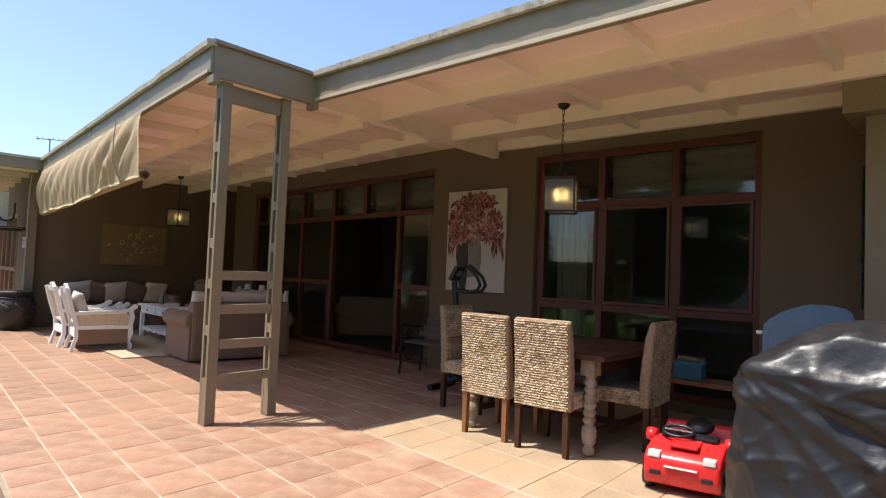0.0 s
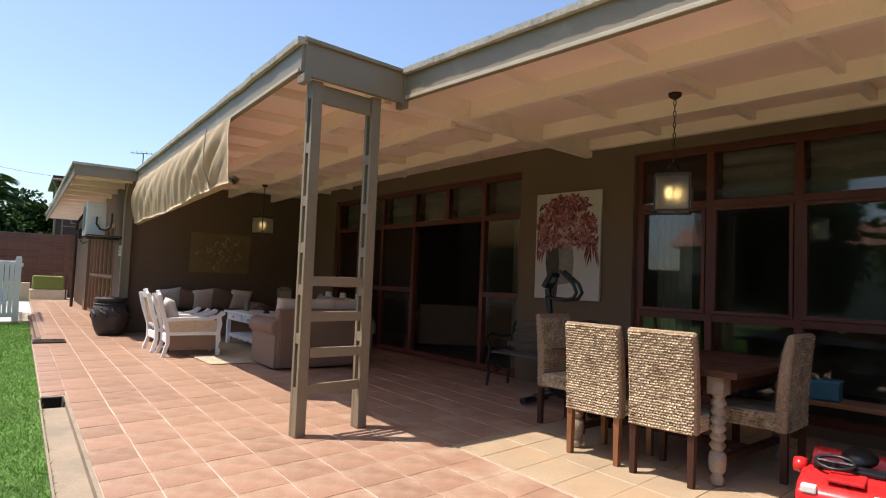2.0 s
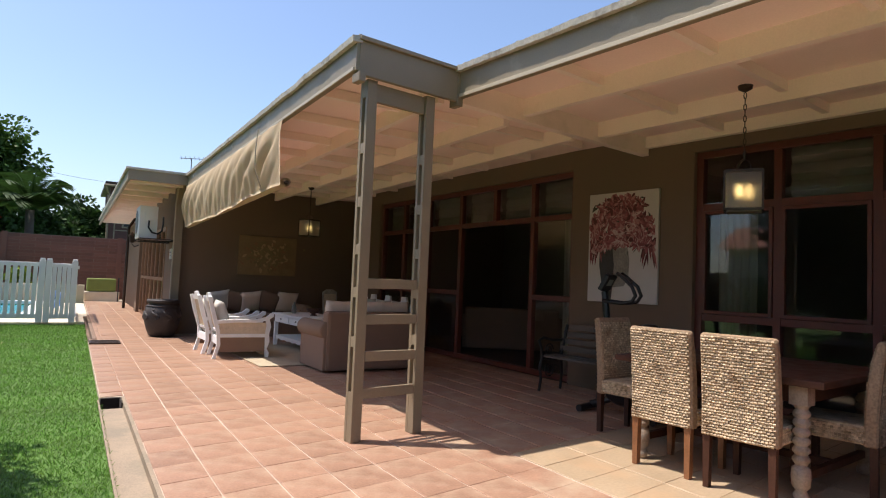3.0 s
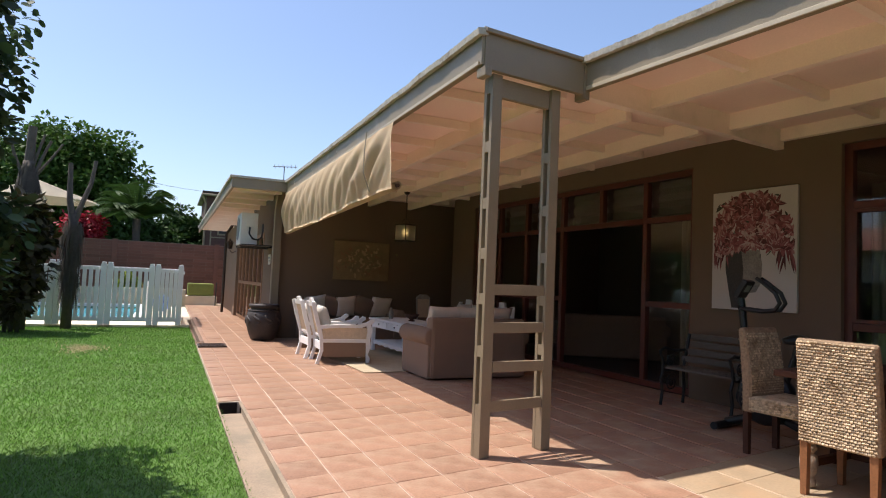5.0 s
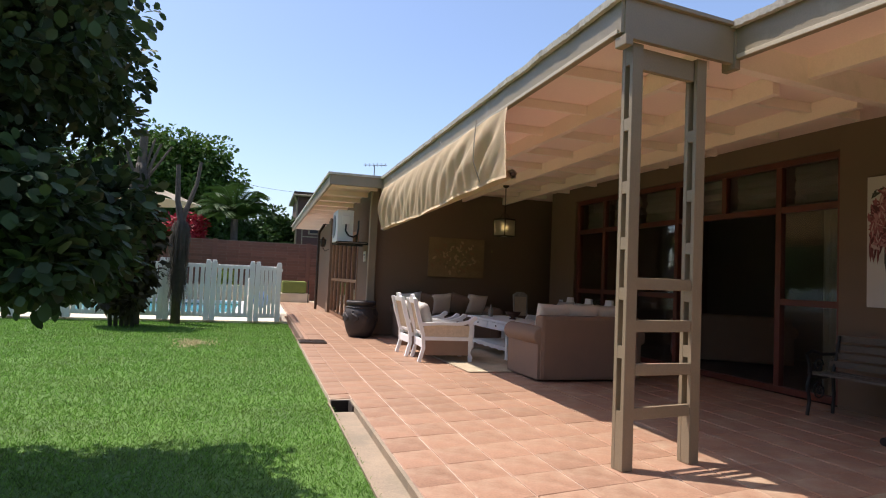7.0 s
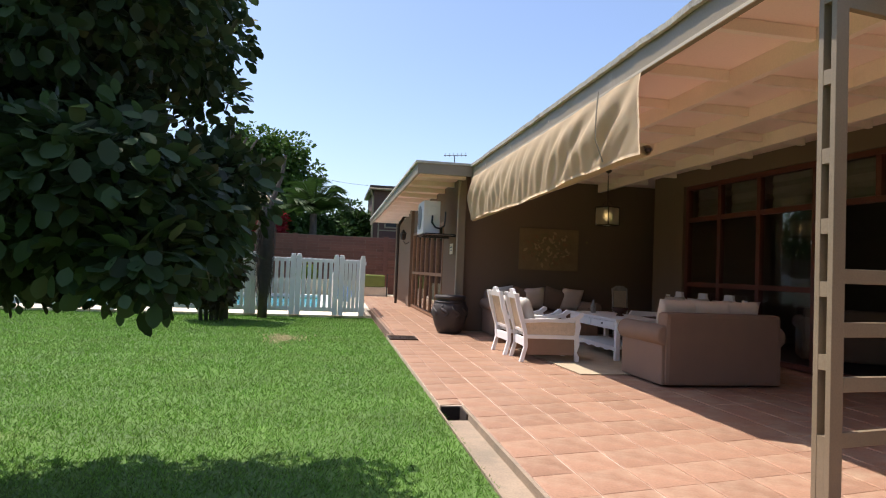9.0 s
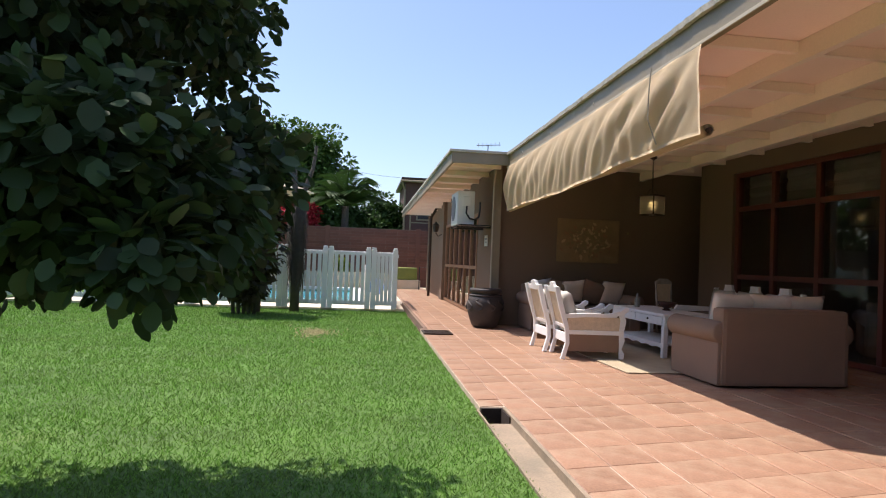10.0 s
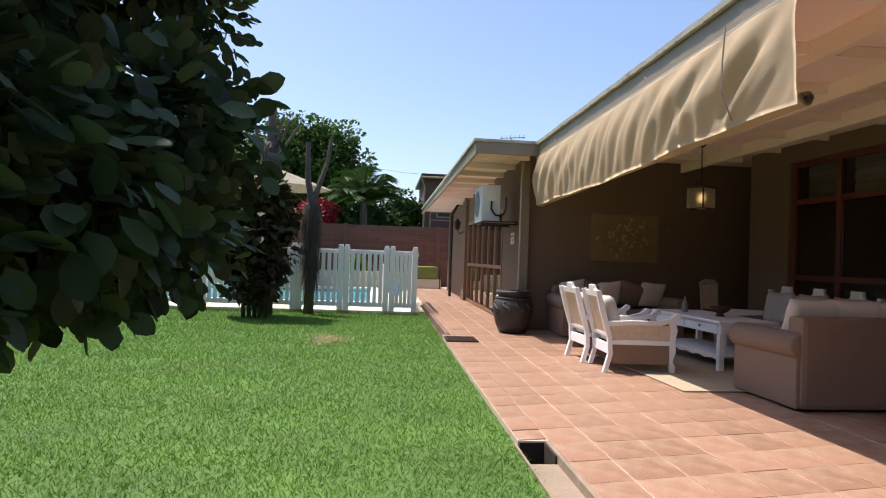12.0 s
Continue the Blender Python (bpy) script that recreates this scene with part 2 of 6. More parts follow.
structure("fascia_near", boxes((0, 0.04, -11.5, -0.04, 2.83, 3.055)), M_TRIMLIGHT, "pale painted fascia board of the dining roof", "fascia", NEAR)
structure("ceiling_far", plate([(1.68, 4.95), (2.62, 5.07), (6.2, 5.51), (6.2, 14.0), (1.68, 14.0)], 3.035, 3.055), M_CEIL, "cream painted ceiling boards over the lounge terrace", "ceiling")
structure("ceiling_near", boxes((0.04, 3.3, -11.5, -0.02, 3.029, 3.052)), M_CEIL, "cream painted ceiling boards over the dining terrace", "ceiling", NEAR)

# Roof timbers
gable = thing("gable_board", "taupe board closing the end of the lounge roof", "fascia", NEAR, kind="structure")
part("board", boxes((-0.985, 0.02, -0.10, -0.06, 2.80, 3.06), bevel=0.004), M_TAUPE, gable)
part("cap_strip", boxes((-0.995, 0.03, -0.13, -0.06, 3.06, 3.092), bevel=0.008), M_TAUPE, gable)
part("bracket", boxes((-1.0, -0.94, -0.13, -0.02, 2.74, 2.81), bevel=0.008), M_TAUPE, gable)
part("end_block", boxes((-0.02, 0.035, -0.115, 0.0, 2.76, 3.03), bevel=0.004), M_TAUPE, gable)
structure("fascia_bead_far", boxes((1.628, 1.64, 4.95, 13.0, 2.83, 2.858), bevel=0.003), M_BEAD, "pale bead and gutter lip on the lounge fascia", "trim")
structure("fascia_bead_near", boxes((-0.013, 0.0, -11.5, -0.12, 2.83, 2.862), bevel=0.003), M_BEAD, "pale bead and gutter lip on the dining fascia", "trim", NEAR)
structure("ceiling_beam_cross", boxes((0.09, 2.95, -0.03, 0.06, 2.82, 3.033), bevel=0.004), M_CREAM, "deep cream painted beam under the ceiling", "beam", NEAR)
for u in (0.86, 2.0, 2.88):
    structure("ceiling_beam_near", boxes((u, u + 0.07, -11.5, -0.03, 2.865 if u < 2.5 else 2.9, 3.033), bevel=0.004), M_CREAM, "long cream painted ceiling beam", "beam", NEAR)
for u0, u1, z in ((0.04, 0.86, 2.945), (0.93, 2.0, 2.94), (2.07, 2.88, 2.94)):
    for k in range(8):
        v = -0.93 - 0.985 * k
        structure("ceiling_rafter_near", boxes((u0, u1, v - 0.03, v + 0.03, z, 3.033), bevel=0.003), M_CREAM, "short cream painted rafter under the ceiling", "rafter", NEAR)
for x in (2.62, 3.55, 4.48):
    structure("ceiling_beam_far", boxes((x, x + 0.07, 5.35 if x < 3.4 else 5.6, 13.86, 2.865, 3.033), bevel=0.004), M_CREAM, "long cream painted ceiling beam", "beam")
for x0, x1 in ((1.68, 2.62), (2.69, 3.55), (3.62, 4.48), (4.55, 5.1)):
    for k in range(8):
        y = 6.1 + 0.985 * k
        structure("ceiling_rafter_far", boxes((x0, x1, y - 0.03, y + 0.03, 2.94, 3.033), bevel=0.003), M_CREAM, "short cream painted rafter under the ceiling", "rafter")
# Far wing eave
structure("fascia_far_wing", boxes((0.64, 0.68, 12.9, 26.85, 2.86, 3.045), (0.64, 1.64, 12.88, 12.92, 2.86, 3.045)), M_TRIMLIGHT, "pale painted eave fascia of the far wing", "fascia")
structure("ceiling_eave", boxes((0.68, 1.66, 12.92, 26.8, 3.0, 3.04)), M_CEIL, "cream soffit boards under the far eave", "ceiling")
for k in range(12):
    y = 13.6 + 1.1 * k
    structure("eave_rafter", boxes((0.68, 1.66, y - 0.035, y + 0.035, 2.9, 2.998), bevel=0.003), M_CREAM, "cream painted rafter end under the eave", "rafter")
structure("corner_post", boxes((1.58, 1.72, 13.72, 13.86, 0, 2.98), bevel=0.004), M_TAUPE, "taupe corner post at the end of the lounge wall", "post")

structure("corner_conduit", tube([(1.567, 13.71, 0.02), (1.567, 13.71, 2.6), (1.6, 13.71, 2.9)], 0.014, 8), M_BEAD, "thin pale conduit running down the corner post", "pipe")

# Ladder-like double post carrying the roof corner
lad = thing("post_frame", "taupe timber double post with ladder rungs", "post", pose(1.745, 4.965, 0, 0, 0, 8))
for px in (0.024, 0.602):
    post = part("post", boxes((px, px + 0.088, 0.0, 0.03, 0.004, 2.80), (px, px + 0.088, 0.075, 0.105, 0.004, 2.80), bevel=0.003), M_TAUPE, lad)
    for z0, z1 in ((0.004, 0.38), (0.72, 0.80), (1.10, 1.18), (1.43, 1.51), (1.80, 1.88), (2.22, 2.30), (2.66, 2.80)):
        part("spacer", boxes((px + 0.002, px + 0.086, 0.031, 0.074, z0, z1)), M_TAUPE, post)
for z, sag in ((0.325, 0.6), (0.608, -0.4), (0.893, 0.3), (1.172, 0.5)):
    part("rung", boxes((0.113, 0.601, 0.004, 0.036, z, z + 0.078), bevel=0.005), M_TAUPE, lad, at=pose(0, 0, -0.004 * sag, 0, -sag, 0))
part("head_rail", boxes((0.113, 0.601, 0.03, 0.07, 2.645, 2.79), bevel=0.004), M_TAUPE, lad)


# Windows and doors
# Red-brown door timber, its colour paled to include sunlight bounced off the path.
M_LITWOOD = mat("bounce_lit_timber", (0.27, 0.15, 0.08), 0.5, spread=0.2, scale=8, fine=90, bump=0.12)


def framed(name, label, at, s0, s1, z0, z1, uprights, rails, depth=0.09, bar=0.075, skip=(), sashes=(), high=(), timber=None):
    """A glazed timber frame along local y; uprights and rails are bar centres; skip: (column, row) cells left open."""
    w = thing(name, label, "window" if name.startswith("window") else "door", at, kind="structure")
    timber = timber or M_RED
    part("frame", boxes((0, depth, s0, s0 + bar, z0, z1), (0, depth, s1 - bar, s1, z0, z1), (0, depth, s0 + bar, s1 - bar, z1 - bar, z1), (0, depth, s0 + bar, s1 - bar, z0, z0 + bar), bevel=0.004), timber, w)
    h = bar * 0.5
    for u in uprights:
        part("mullion", boxes((0.004, depth - 0.004, u - h, u + h, z0 + bar, z1 - bar), bevel=0.004), timber, w)
    for u in high:
        part("mullion", boxes((0.004, depth - 0.004, u - h, u + h, rails[-1] + h, z1 - bar), bevel=0.004), timber, w)
    ys = [s0 + bar] + [c for u in uprights for c in (u - h, u + h)] + [s1 - bar]
    zs = [z0 + bar] + [c for r in rails for c in (r - h, r + h)] + [z1 - bar]
    for i in range(0, len(ys), 2):
        for q, r in enumerate(rails):
            if (i // 2, q) in skip and (i // 2, q + 1) in skip:
                continue
            part("transom", boxes((0.008, depth - 0.008, ys[i], ys[i + 1], r - h, r + h), bevel=0.004), timber, w)
        for j in range(0, len(zs), 2):
            if (i // 2, j // 2) in skip:
                continue
            pane = part("pane", boxes((depth * 0.5 - 0.003, depth * 0.5 + 0.003, ys[i], ys[i + 1], zs[j], zs[j + 1])), M_GLASS, w, "clear reflecting glass")
            pane.visible_shadow = False
            if (i // 2, j // 2) in sashes:
                a, b, c, d = ys[i] + 0.004, ys[i + 1] - 0.004, zs[j] + 0.004, zs[j + 1] - 0.004
                part("sash", boxes((-0.012, 0.035, a, a + 0.035, c, d), (-0.012, 0.035, b - 0.035, b, c, d), (-0.012, 0.035, a + 0.035, b - 0.035, c, c + 0.035), (-0.012, 0.035, a + 0.035, b - 0.035, d - 0.035, d), bevel=0.003), timber, w)
    return w


framed("window_1", "tall red timber window with nine dark panes", NEAR @ pose(WALL_U + 0.06, 0, 0), W0, W1, WB, WT, (-2.285, -1.445), (0.99, 2.17), sashes=((2, 1), (0, 1), (1, 1)))
framed("door_1", "red timber sliding doors standing open under transom lights", FAR @ pose(0.05, 0, 0), 0.03, 5.4, 0.02, 2.78, (0.87, 2.65, 3.66, 4.53), (1.09, 2.19), skip=((1, 0), (1, 1)), high=(1.74,))
framed("door_2", "red-brown timber glazed double door on the path", pose(1.64, 0, 0), 15.7, 20.9, 0.02, 2.25, (16.57, 17.43, 18.3, 19.17, 20.03), (1.05,), timber=M_LITWOOD)

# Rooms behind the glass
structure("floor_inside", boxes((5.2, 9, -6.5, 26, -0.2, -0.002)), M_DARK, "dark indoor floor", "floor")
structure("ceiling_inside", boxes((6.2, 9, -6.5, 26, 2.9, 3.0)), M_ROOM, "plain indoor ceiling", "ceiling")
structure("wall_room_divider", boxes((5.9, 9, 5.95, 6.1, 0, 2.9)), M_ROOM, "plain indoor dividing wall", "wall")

M_BLACK = mat("black_plastic", (0.012, 0.012, 0.013), 0.35, spread=0.15, scale=12)
tv = thing("television", "large black flat television on the room wall", "television", pose(8.9, 8.6, 1.55))
part("casing", boxes((-0.06, 0, -0.75, 0.75, -0.43, 0.43), bevel=0.01), M_BLACK, tv)
part("screen", boxes((-0.066, -0.061, -0.72, 0.72, -0.40, 0.40)), mat("screen_glass", (0.006, 0.006, 0.008), 0.12, bump=0), tv, "switched-off screen")

M_CURTAIN = mat("pale_curtain", (0.42, 0.37, 0.28), 0.9, spread=0.1)


def wavy(name, label, cat, at, width, height, waves, amp, material, group=""):
    bm = bmesh.new()
    n = waves * 8
    rows = [[bm.verts.new((amp * math.sin(i / n * waves * 2 * math.pi + 0.4 * math.sin(i * 0.7)) * (0.6 + 0.4 * j / 4), width * i / n, height * j / 4)) for i in range(n + 1)] for j in range(5)]
    for a, b in zip(rows, rows[1:]):
        for i in range(n):
            bm.faces.new((a[i], a[i + 1], b[i + 1], b[i]))
    bmesh.ops.solidify(bm, geom=bm.faces[:], thickness=0.008)
    ob = part(name, bm, material, None, smooth=True, at=at)
    return tagged(ob, label, cat, group)


wavy("curtain", "pale cloth curtain hanging inside the glass doors", "curtain", FAR @ pose(0.3, 0.12, 0.06), 0.34, 2.35, 4, 0.03, M_CURTAIN, "curtains")
wavy("curtain", "pale cloth curtain hanging inside the window", "curtain", NEAR @ pose(WALL_U + 0.42, W1 - 0.5, 0.02), 0.42, 2.4, 5, 0.03, M_CURTAIN, "curtains")

M_BLIND = mat("blind_cloth", (0.2, 0.18, 0.16), 0.85, spread=0.1)


def roman_blind(at, width):
    b = thing("roman_blind", "folded grey striped blind behind the transom light", "blind", at, "blinds")
    for k in range(3):
        part("fold", slab([(0, -0.17 * k), (0.05 + 0.01 * k, -0.17 * k - 0.14), (0.02, -0.17 * k - 0.165), (-0.01, -0.17 * k - 0.1)], 0.02, width - 0.02), M_BLIND, b)


for s, w in ((0.12, 0.68), (0.92, 0.76), (1.8, 0.78), (2.72, 0.86), (3.72, 0.74), (4.6, 0.7)):
    roman_blind(FAR @ pose(0.22, s, 2.72), w)
for s, w in ((-3.05, 0.74), (-2.24, 0.76)):
    roman_blind(NEAR @ pose(WALL_U + 0.24, s, 2.74), w)

# Awning of cream canvas with its roller
M_CANVAS = mat("cream_canvas", (0.73, 0.58, 0.385), 0.85, spread=0.07, scale=3, fine=160, bump=0.1, dist=0.003, dirt=(0.66, 0.52, 0.34), dirt_at=(0.55, 0.8))
awn = thing("canvas_awning", "cream canvas roll-down awning hanging under the roof edge", "awning", pose(1.612, 6.78, 0))
bm = bmesh.new()
NY, NZ, LY = 190, 22, 6.14
grid = []
for j in range(NZ + 1):
    f = j / NZ
    row = []
    for i in range(NY + 1):
        y = LY * i / NY
        drop = 0.69 + 0.10 * (i / NY) - 0.02 * math.sin(i / NY * 9)
        fold = 0.05 * math.sin((y * 9.5 - f * 9.0) + 1.3 * math.sin(y * 2.1 + f)) * f * (1.1 - f) * 1.7 * (1 - 0.8 * math.exp(-(y / 0.22) ** 2)) * (0.45 + 0.75 * math.exp(-((y - 0.7) / 1.3) ** 2) + 0.6 * math.exp(-((y - 5.6) / 0.9) ** 2))
        fold += 0.02 * (1 - math.exp(-(y / 0.2) ** 2)) * math.sin(y * 17 - f * 15 + 2.0 * noise.noise(Vector((y, f, 0)))) * f * math.exp(-((y - 0.35) / 1.3) ** 2)
        belly = -0.05 * math.sin(math.pi * f) * (1 - 0.8 * math.exp(-(y / 0.5) ** 2)) + 0.03 * f
        fold += 0.014 * (1 - math.exp(-(y / 0.16) ** 2)) * math.sin(y * 27 - f * 15 + 3.5 * noise.noise(Vector((y * 1.3, f * 2, 4)))) * f
        row.append(bm.verts.new((belly + 0.02 * (1 - f) ** 6 + 1.15 * fold * (1 - f ** 5), y, 2.85 - drop * f + 0.008 * math.sin(y * 5.3) * f)))
    grid.append(row)
for a, b in zip(grid, grid[1:]):
    for i in range(NY):
        bm.faces.new((a[i], a[i + 1], b[i + 1], b[i]))
bmesh.ops.solidify(bm, geom=bm.faces[:], thickness=0.003)
part("canvas", bm, M_CANVAS, awn, smooth=True)
spiral = [(0.09 + 0.05 * math.cos(a * 0.5) * (1 - a / 60), -0.0, 2.195 + 0.05 * math.sin(a * 0.5) * (1 - a / 60)) for a in range(40)]
bm = bmesh.new()
a0 = [bm.verts.new(p) for p in spiral]
a1 = [bm.verts.new((p[0], LY, p[2] - 0.09)) for p in spiral]
for i in range(len(spiral) - 1):
    bm.faces.new((a0[i], a0[i + 1], a1[i + 1], a1[i]))
bmesh.ops.solidify(bm, geom=bm.faces[:], thickness=0.004)
part("roll", bm, M_CANVAS, awn, "canvas rolled up at the lower edge", smooth=True)
part("roller_bar", tube([(0.09, -0.03, 2.195), (0.09, LY, 2.105)], 0.018, 10), mat("rusty_bar", (0.09, 0.05, 0.03), 0.6, metal=0.4), awn)
cord = mat("cord", (0.3, 0.26, 0.2), 0.9)
part("cord", tube([(-0.07, 0.62, 2.84), (-0.085, 0.62, 2.6), (-0.08, 0.63, 2.4), (0.0, 0.63, 2.2)], 0.006, 6), cord, awn)
for y in (1.9, 3.4, 4.8):
    part("hook", tube([(-0.065, y, 2.84), (-0.075, y + 0.01, 2.86), (-0.07, y + 0.02, 2.88)], 0.005, 6), cord, awn)

# Hanging lanterns
M_IRON = mat("dark_iron", (0.05, 0.032, 0.022), 0.5, metal=0.6, spread=0.2, scale=20)
M_FROST = glass("frosted_lantern_glass", (0.9, 0.88, 0.8), 0.5)
M_BULB = glow("warm_bulb", (1.0, 0.7, 0.28), 1.7)


def lantern(at, drop, bulbs):
    """Origin at the ceiling; drop: the depth of the lantern's top."""
    t = thing("hanging_lantern", "square lantern of dark iron with frosted panes, lit, on a chain", "lamp", at, "hanging lanterns")
    part("ceiling_rose", lathe([(0.005, 0.0), (0.055, -0.004), (0.05, -0.03), (0.02, -0.05), (0.006, -0.055)], 16), M_IRON, t, smooth=True)
    bm = bmesh.new()
    n = int((drop - 0.18) / 0.045)
    for k in range(n):
        z = -0.06 - 0.045 * k
        ring = [(0.010 * math.cos(a) * (1 if k % 2 else 0), 0.010 * math.cos(a) * (0 if k % 2 else 1), z - 0.022 + 0.026 * math.sin(a)) for a in [2 * math.pi * i / 8 for i in range(9)]]
        tube(ring, 0.004, 5, bm, caps=False)
    part("chain", bm, M_IRON, t)
    zt = -drop
    bm = bmesh.new()
    for sx in (-1, 1):
        for sy in (-1, 1):
            tube([(0, 0, zt + 0.11), (sx * 0.03, sy * 0.03, zt + 0.09), (sx * 0.06, sy * 0.06, zt + 0.01)], 0.005, 6, bm)
    tube([(0, 0, zt + 0.18), (0, 0, zt + 0.1)], 0.009, 8, bm)
    part("hanger", bm, M_IRON, t)
    h, w = 0.29, 0.13
    for sx in (-1, 1):
        for sy in (-1, 1):
            part("corner_bar", boxes((sx * w - 0.007, sx * w + 0.007, sy * w - 0.007, sy * w + 0.007, zt - h, zt)), M_IRON, t)
    for z in (zt - 0.006, zt - h):
        ring = bmesh.new()
        for s in (-1, 1):
            box(ring, -w, w, s * w - 0.008, s * w + 0.008, z - 0.006, z + 0.010)
            box(ring, s * w - 0.008, s * w + 0.008, -w + 0.008, w - 0.008, z - 0.006, z + 0.010)
        part("rim", ring, M_IRON, t)
    part("cap", boxes((-w, w, -w, w, zt + 0.006, zt + 0.013)), M_IRON, t)
    for s in (-1, 1):
        for along in (0, 1):
            d = (-w + 0.008, w - 0.008, s * (w - 0.002) - 0.0015, s * (w - 0.002) + 0.0015)
            p = boxes((*d, zt - h + 0.012, zt - 0.008)) if along else boxes((d[2], d[3], d[0], d[1], zt - h + 0.012, zt - 0.008))
            part("pane", p, M_FROST, t, "frosted glass pane").visible_shadow = False
    for k in range(bulbs):
        dx = (k - (bulbs - 1) / 2) * 0.09
        part("bulb", lathe([(0.004, 0.045), (0.018, 0.02), (0.024, -0.01), (0.014, -0.04), (0.004, -0.06)], 10, m=pose(dx * 0.7, -dx * 0.7, zt - 0.13)), M_BULB, t, "glowing warm bulb", smooth=True)
        part("socket", lathe([(0.012, 0.0), (0.012, 0.06)], 8, m=pose(dx * 0.7, -dx * 0.7, zt - 0.09)), M_IRON, t)
    return t


lantern(pose(4.262, 3.44, 2.865, 0, 0, 31), 0.69, 2)
lantern(pose(3.50, 11.3, 2.865, 0, 0, 25), 0.60, 1)

# Paintings
M_PAPER = mat("canvas_white", (0.52, 0.48, 0.43), 0.8, spread=0.07, scale=3, fine=120)
PINKS = [mat("petal_pink", c, 0.75, spread=0.25, scale=20) for c in ((0.1, 0.025, 0.026), (0.19, 0.05, 0.052), (0.27, 0.085, 0.085), (0.36, 0.17, 0.16), (0.46, 0.33, 0.3))]
M_VASE = mat("painted_vase", (0.22, 0.2, 0.17), 0.8, spread=0.4, scale=9)
M_LEAFP = mat("painted_leaf", (0.05, 0.05, 0.036), 0.8, spread=0.3)


def petal(bm, y, z, ang, length, wide, x):
    c, s = math.cos(ang), math.sin(ang)
    out = [(0, 0), (0.3, 0.5), (0.65, 0.42), (1.0, 0.0), (0.65, -0.42), (0.3, -0.5)]
    vs = [bm.verts.new((x, y + (a * length) * c - (b * wide) * s, z + (a * length) * s + (b * wide) * c)) for a, b in out]
    bm.faces.new(vs)


rng = random.Random(4)
pic = thing("flower_painting", "unframed painting of pink lilies in a grey vase", "painting", NEAR @ pose(WALL_U - 0.004, -0.2, 1.09))
part("canvas", boxes((-0.035, 0, 0, 0.97, 0, 1.33), bevel=0.004), M_PAPER, pic)
FLIP = Matrix(((0, 1, 0, 0), (1, 0, 0, 0), (0, 0, 1, 0), (0, 0, 0, 1)))
part("vase_shade", slab([(0.62, 0.02), (0.72, 0.02), (0.75, 0.16), (0.8, 0.45), (0.8, 0.78), (0.6, 0.8), (0.58, 0.4), (0.6, 0.2)], -0.0375, -0.0355, m=FLIP), mat("vase_shadow_paint", (0.05, 0.045, 0.04), 0.8, spread=0.4, scale=9), pic, "dark brushed side of the vase")
part("vase", slab([(0.44, 0.2), (0.6, 0.18), (0.585, 0.45), (0.61, 0.66), (0.4, 0.66), (0.37, 0.5), (0.38, 0.3)], -0.0378, -0.0358, m=FLIP), M_VASE, pic, "grey vase brushed in paint")


def bloom(bms, y, z, size, n_petals, tone):
    """A lily: pointed petals round a heart, each one brush stroke of its own tone with a pale rib."""
    a0 = rng.uniform(0, 6.28)
    for q in range(n_petals):
        a = a0 + 6.28 * q / n_petals + rng.uniform(-0.25, 0.25)
        lay = -0.0382 - 0.0016 * rng.random()
        ln = min(size * rng.uniform(0.75, 1.2), 1.0)
        ey, ez = y + ln * math.cos(a), z + ln * math.sin(a)
        if not (0.01 < ey < 0.96 and 0.3 < ez < 1.32):
            continue
        petal(bms[min(len(bms) - 1, max(0, tone + rng.choice((-1, 0, 0, 1))))], y, z, a, ln, size * rng.uniform(0.3, 0.5), lay)
        if rng.random() < 0.4:
            petal(bms[min(len(bms) - 1, tone + 2)], y, z, a + 0.05, ln * 0.85, size * 0.1, lay - 0.0003)


bms = [bmesh.new() for _ in PINKS]
for k in range(210):
    th, far = rng.uniform(-1.75, 1.75), rng.random() ** 0.55
    y, z = 0.5 + 0.46 * far * math.sin(th), 0.72 + 0.58 * far * max(math.cos(th), -0.15)
    bloom(bms, min(0.93, max(0.05, y)), min(1.27, z), rng.uniform(0.06, 0.12), rng.choice((5, 6)), rng.choice((0, 1, 1, 2, 2, 3)))
for k in range(44):
    th, far = rng.uniform(-1.5, 1.5), rng.random() ** 0.6
    bloom(bms, 0.5 + 0.34 * far * math.sin(th), 0.7 + 0.42 * far * math.cos(th), rng.uniform(0.07, 0.12), 6, rng.choice((2, 2, 3, 3, 4)))
for y in (0.9, 0.86, 0.93, 0.8, 0.06, 0.12, 0.16):
    for q in range(3):
        petal(bms[rng.choice((0, 1, 2))], y + rng.uniform(-0.02, 0.02), rng.uniform(0.62, 0.72), -1.57 + rng.uniform(-0.3, 0.3), rng.uniform(0.16, 0.26), 0.025, -0.0385)
for bm, m_p in zip(bms, PINKS):
    tagged(part("petals", bm, m_p, pic), kind="stuff")
bm = bmesh.new()
for k in range(60):
    petal(bm, rng.uniform(0.08, 0.92), rng.uniform(0.62, 1.25), rng.uniform(0, 6.28), rng.uniform(0.05, 0.14), rng.uniform(0.012, 0.03), -0.0383 - 0.0012 * rng.random())
tagged(part("leaves", bm, M_LEAFP, pic), kind="stuff")

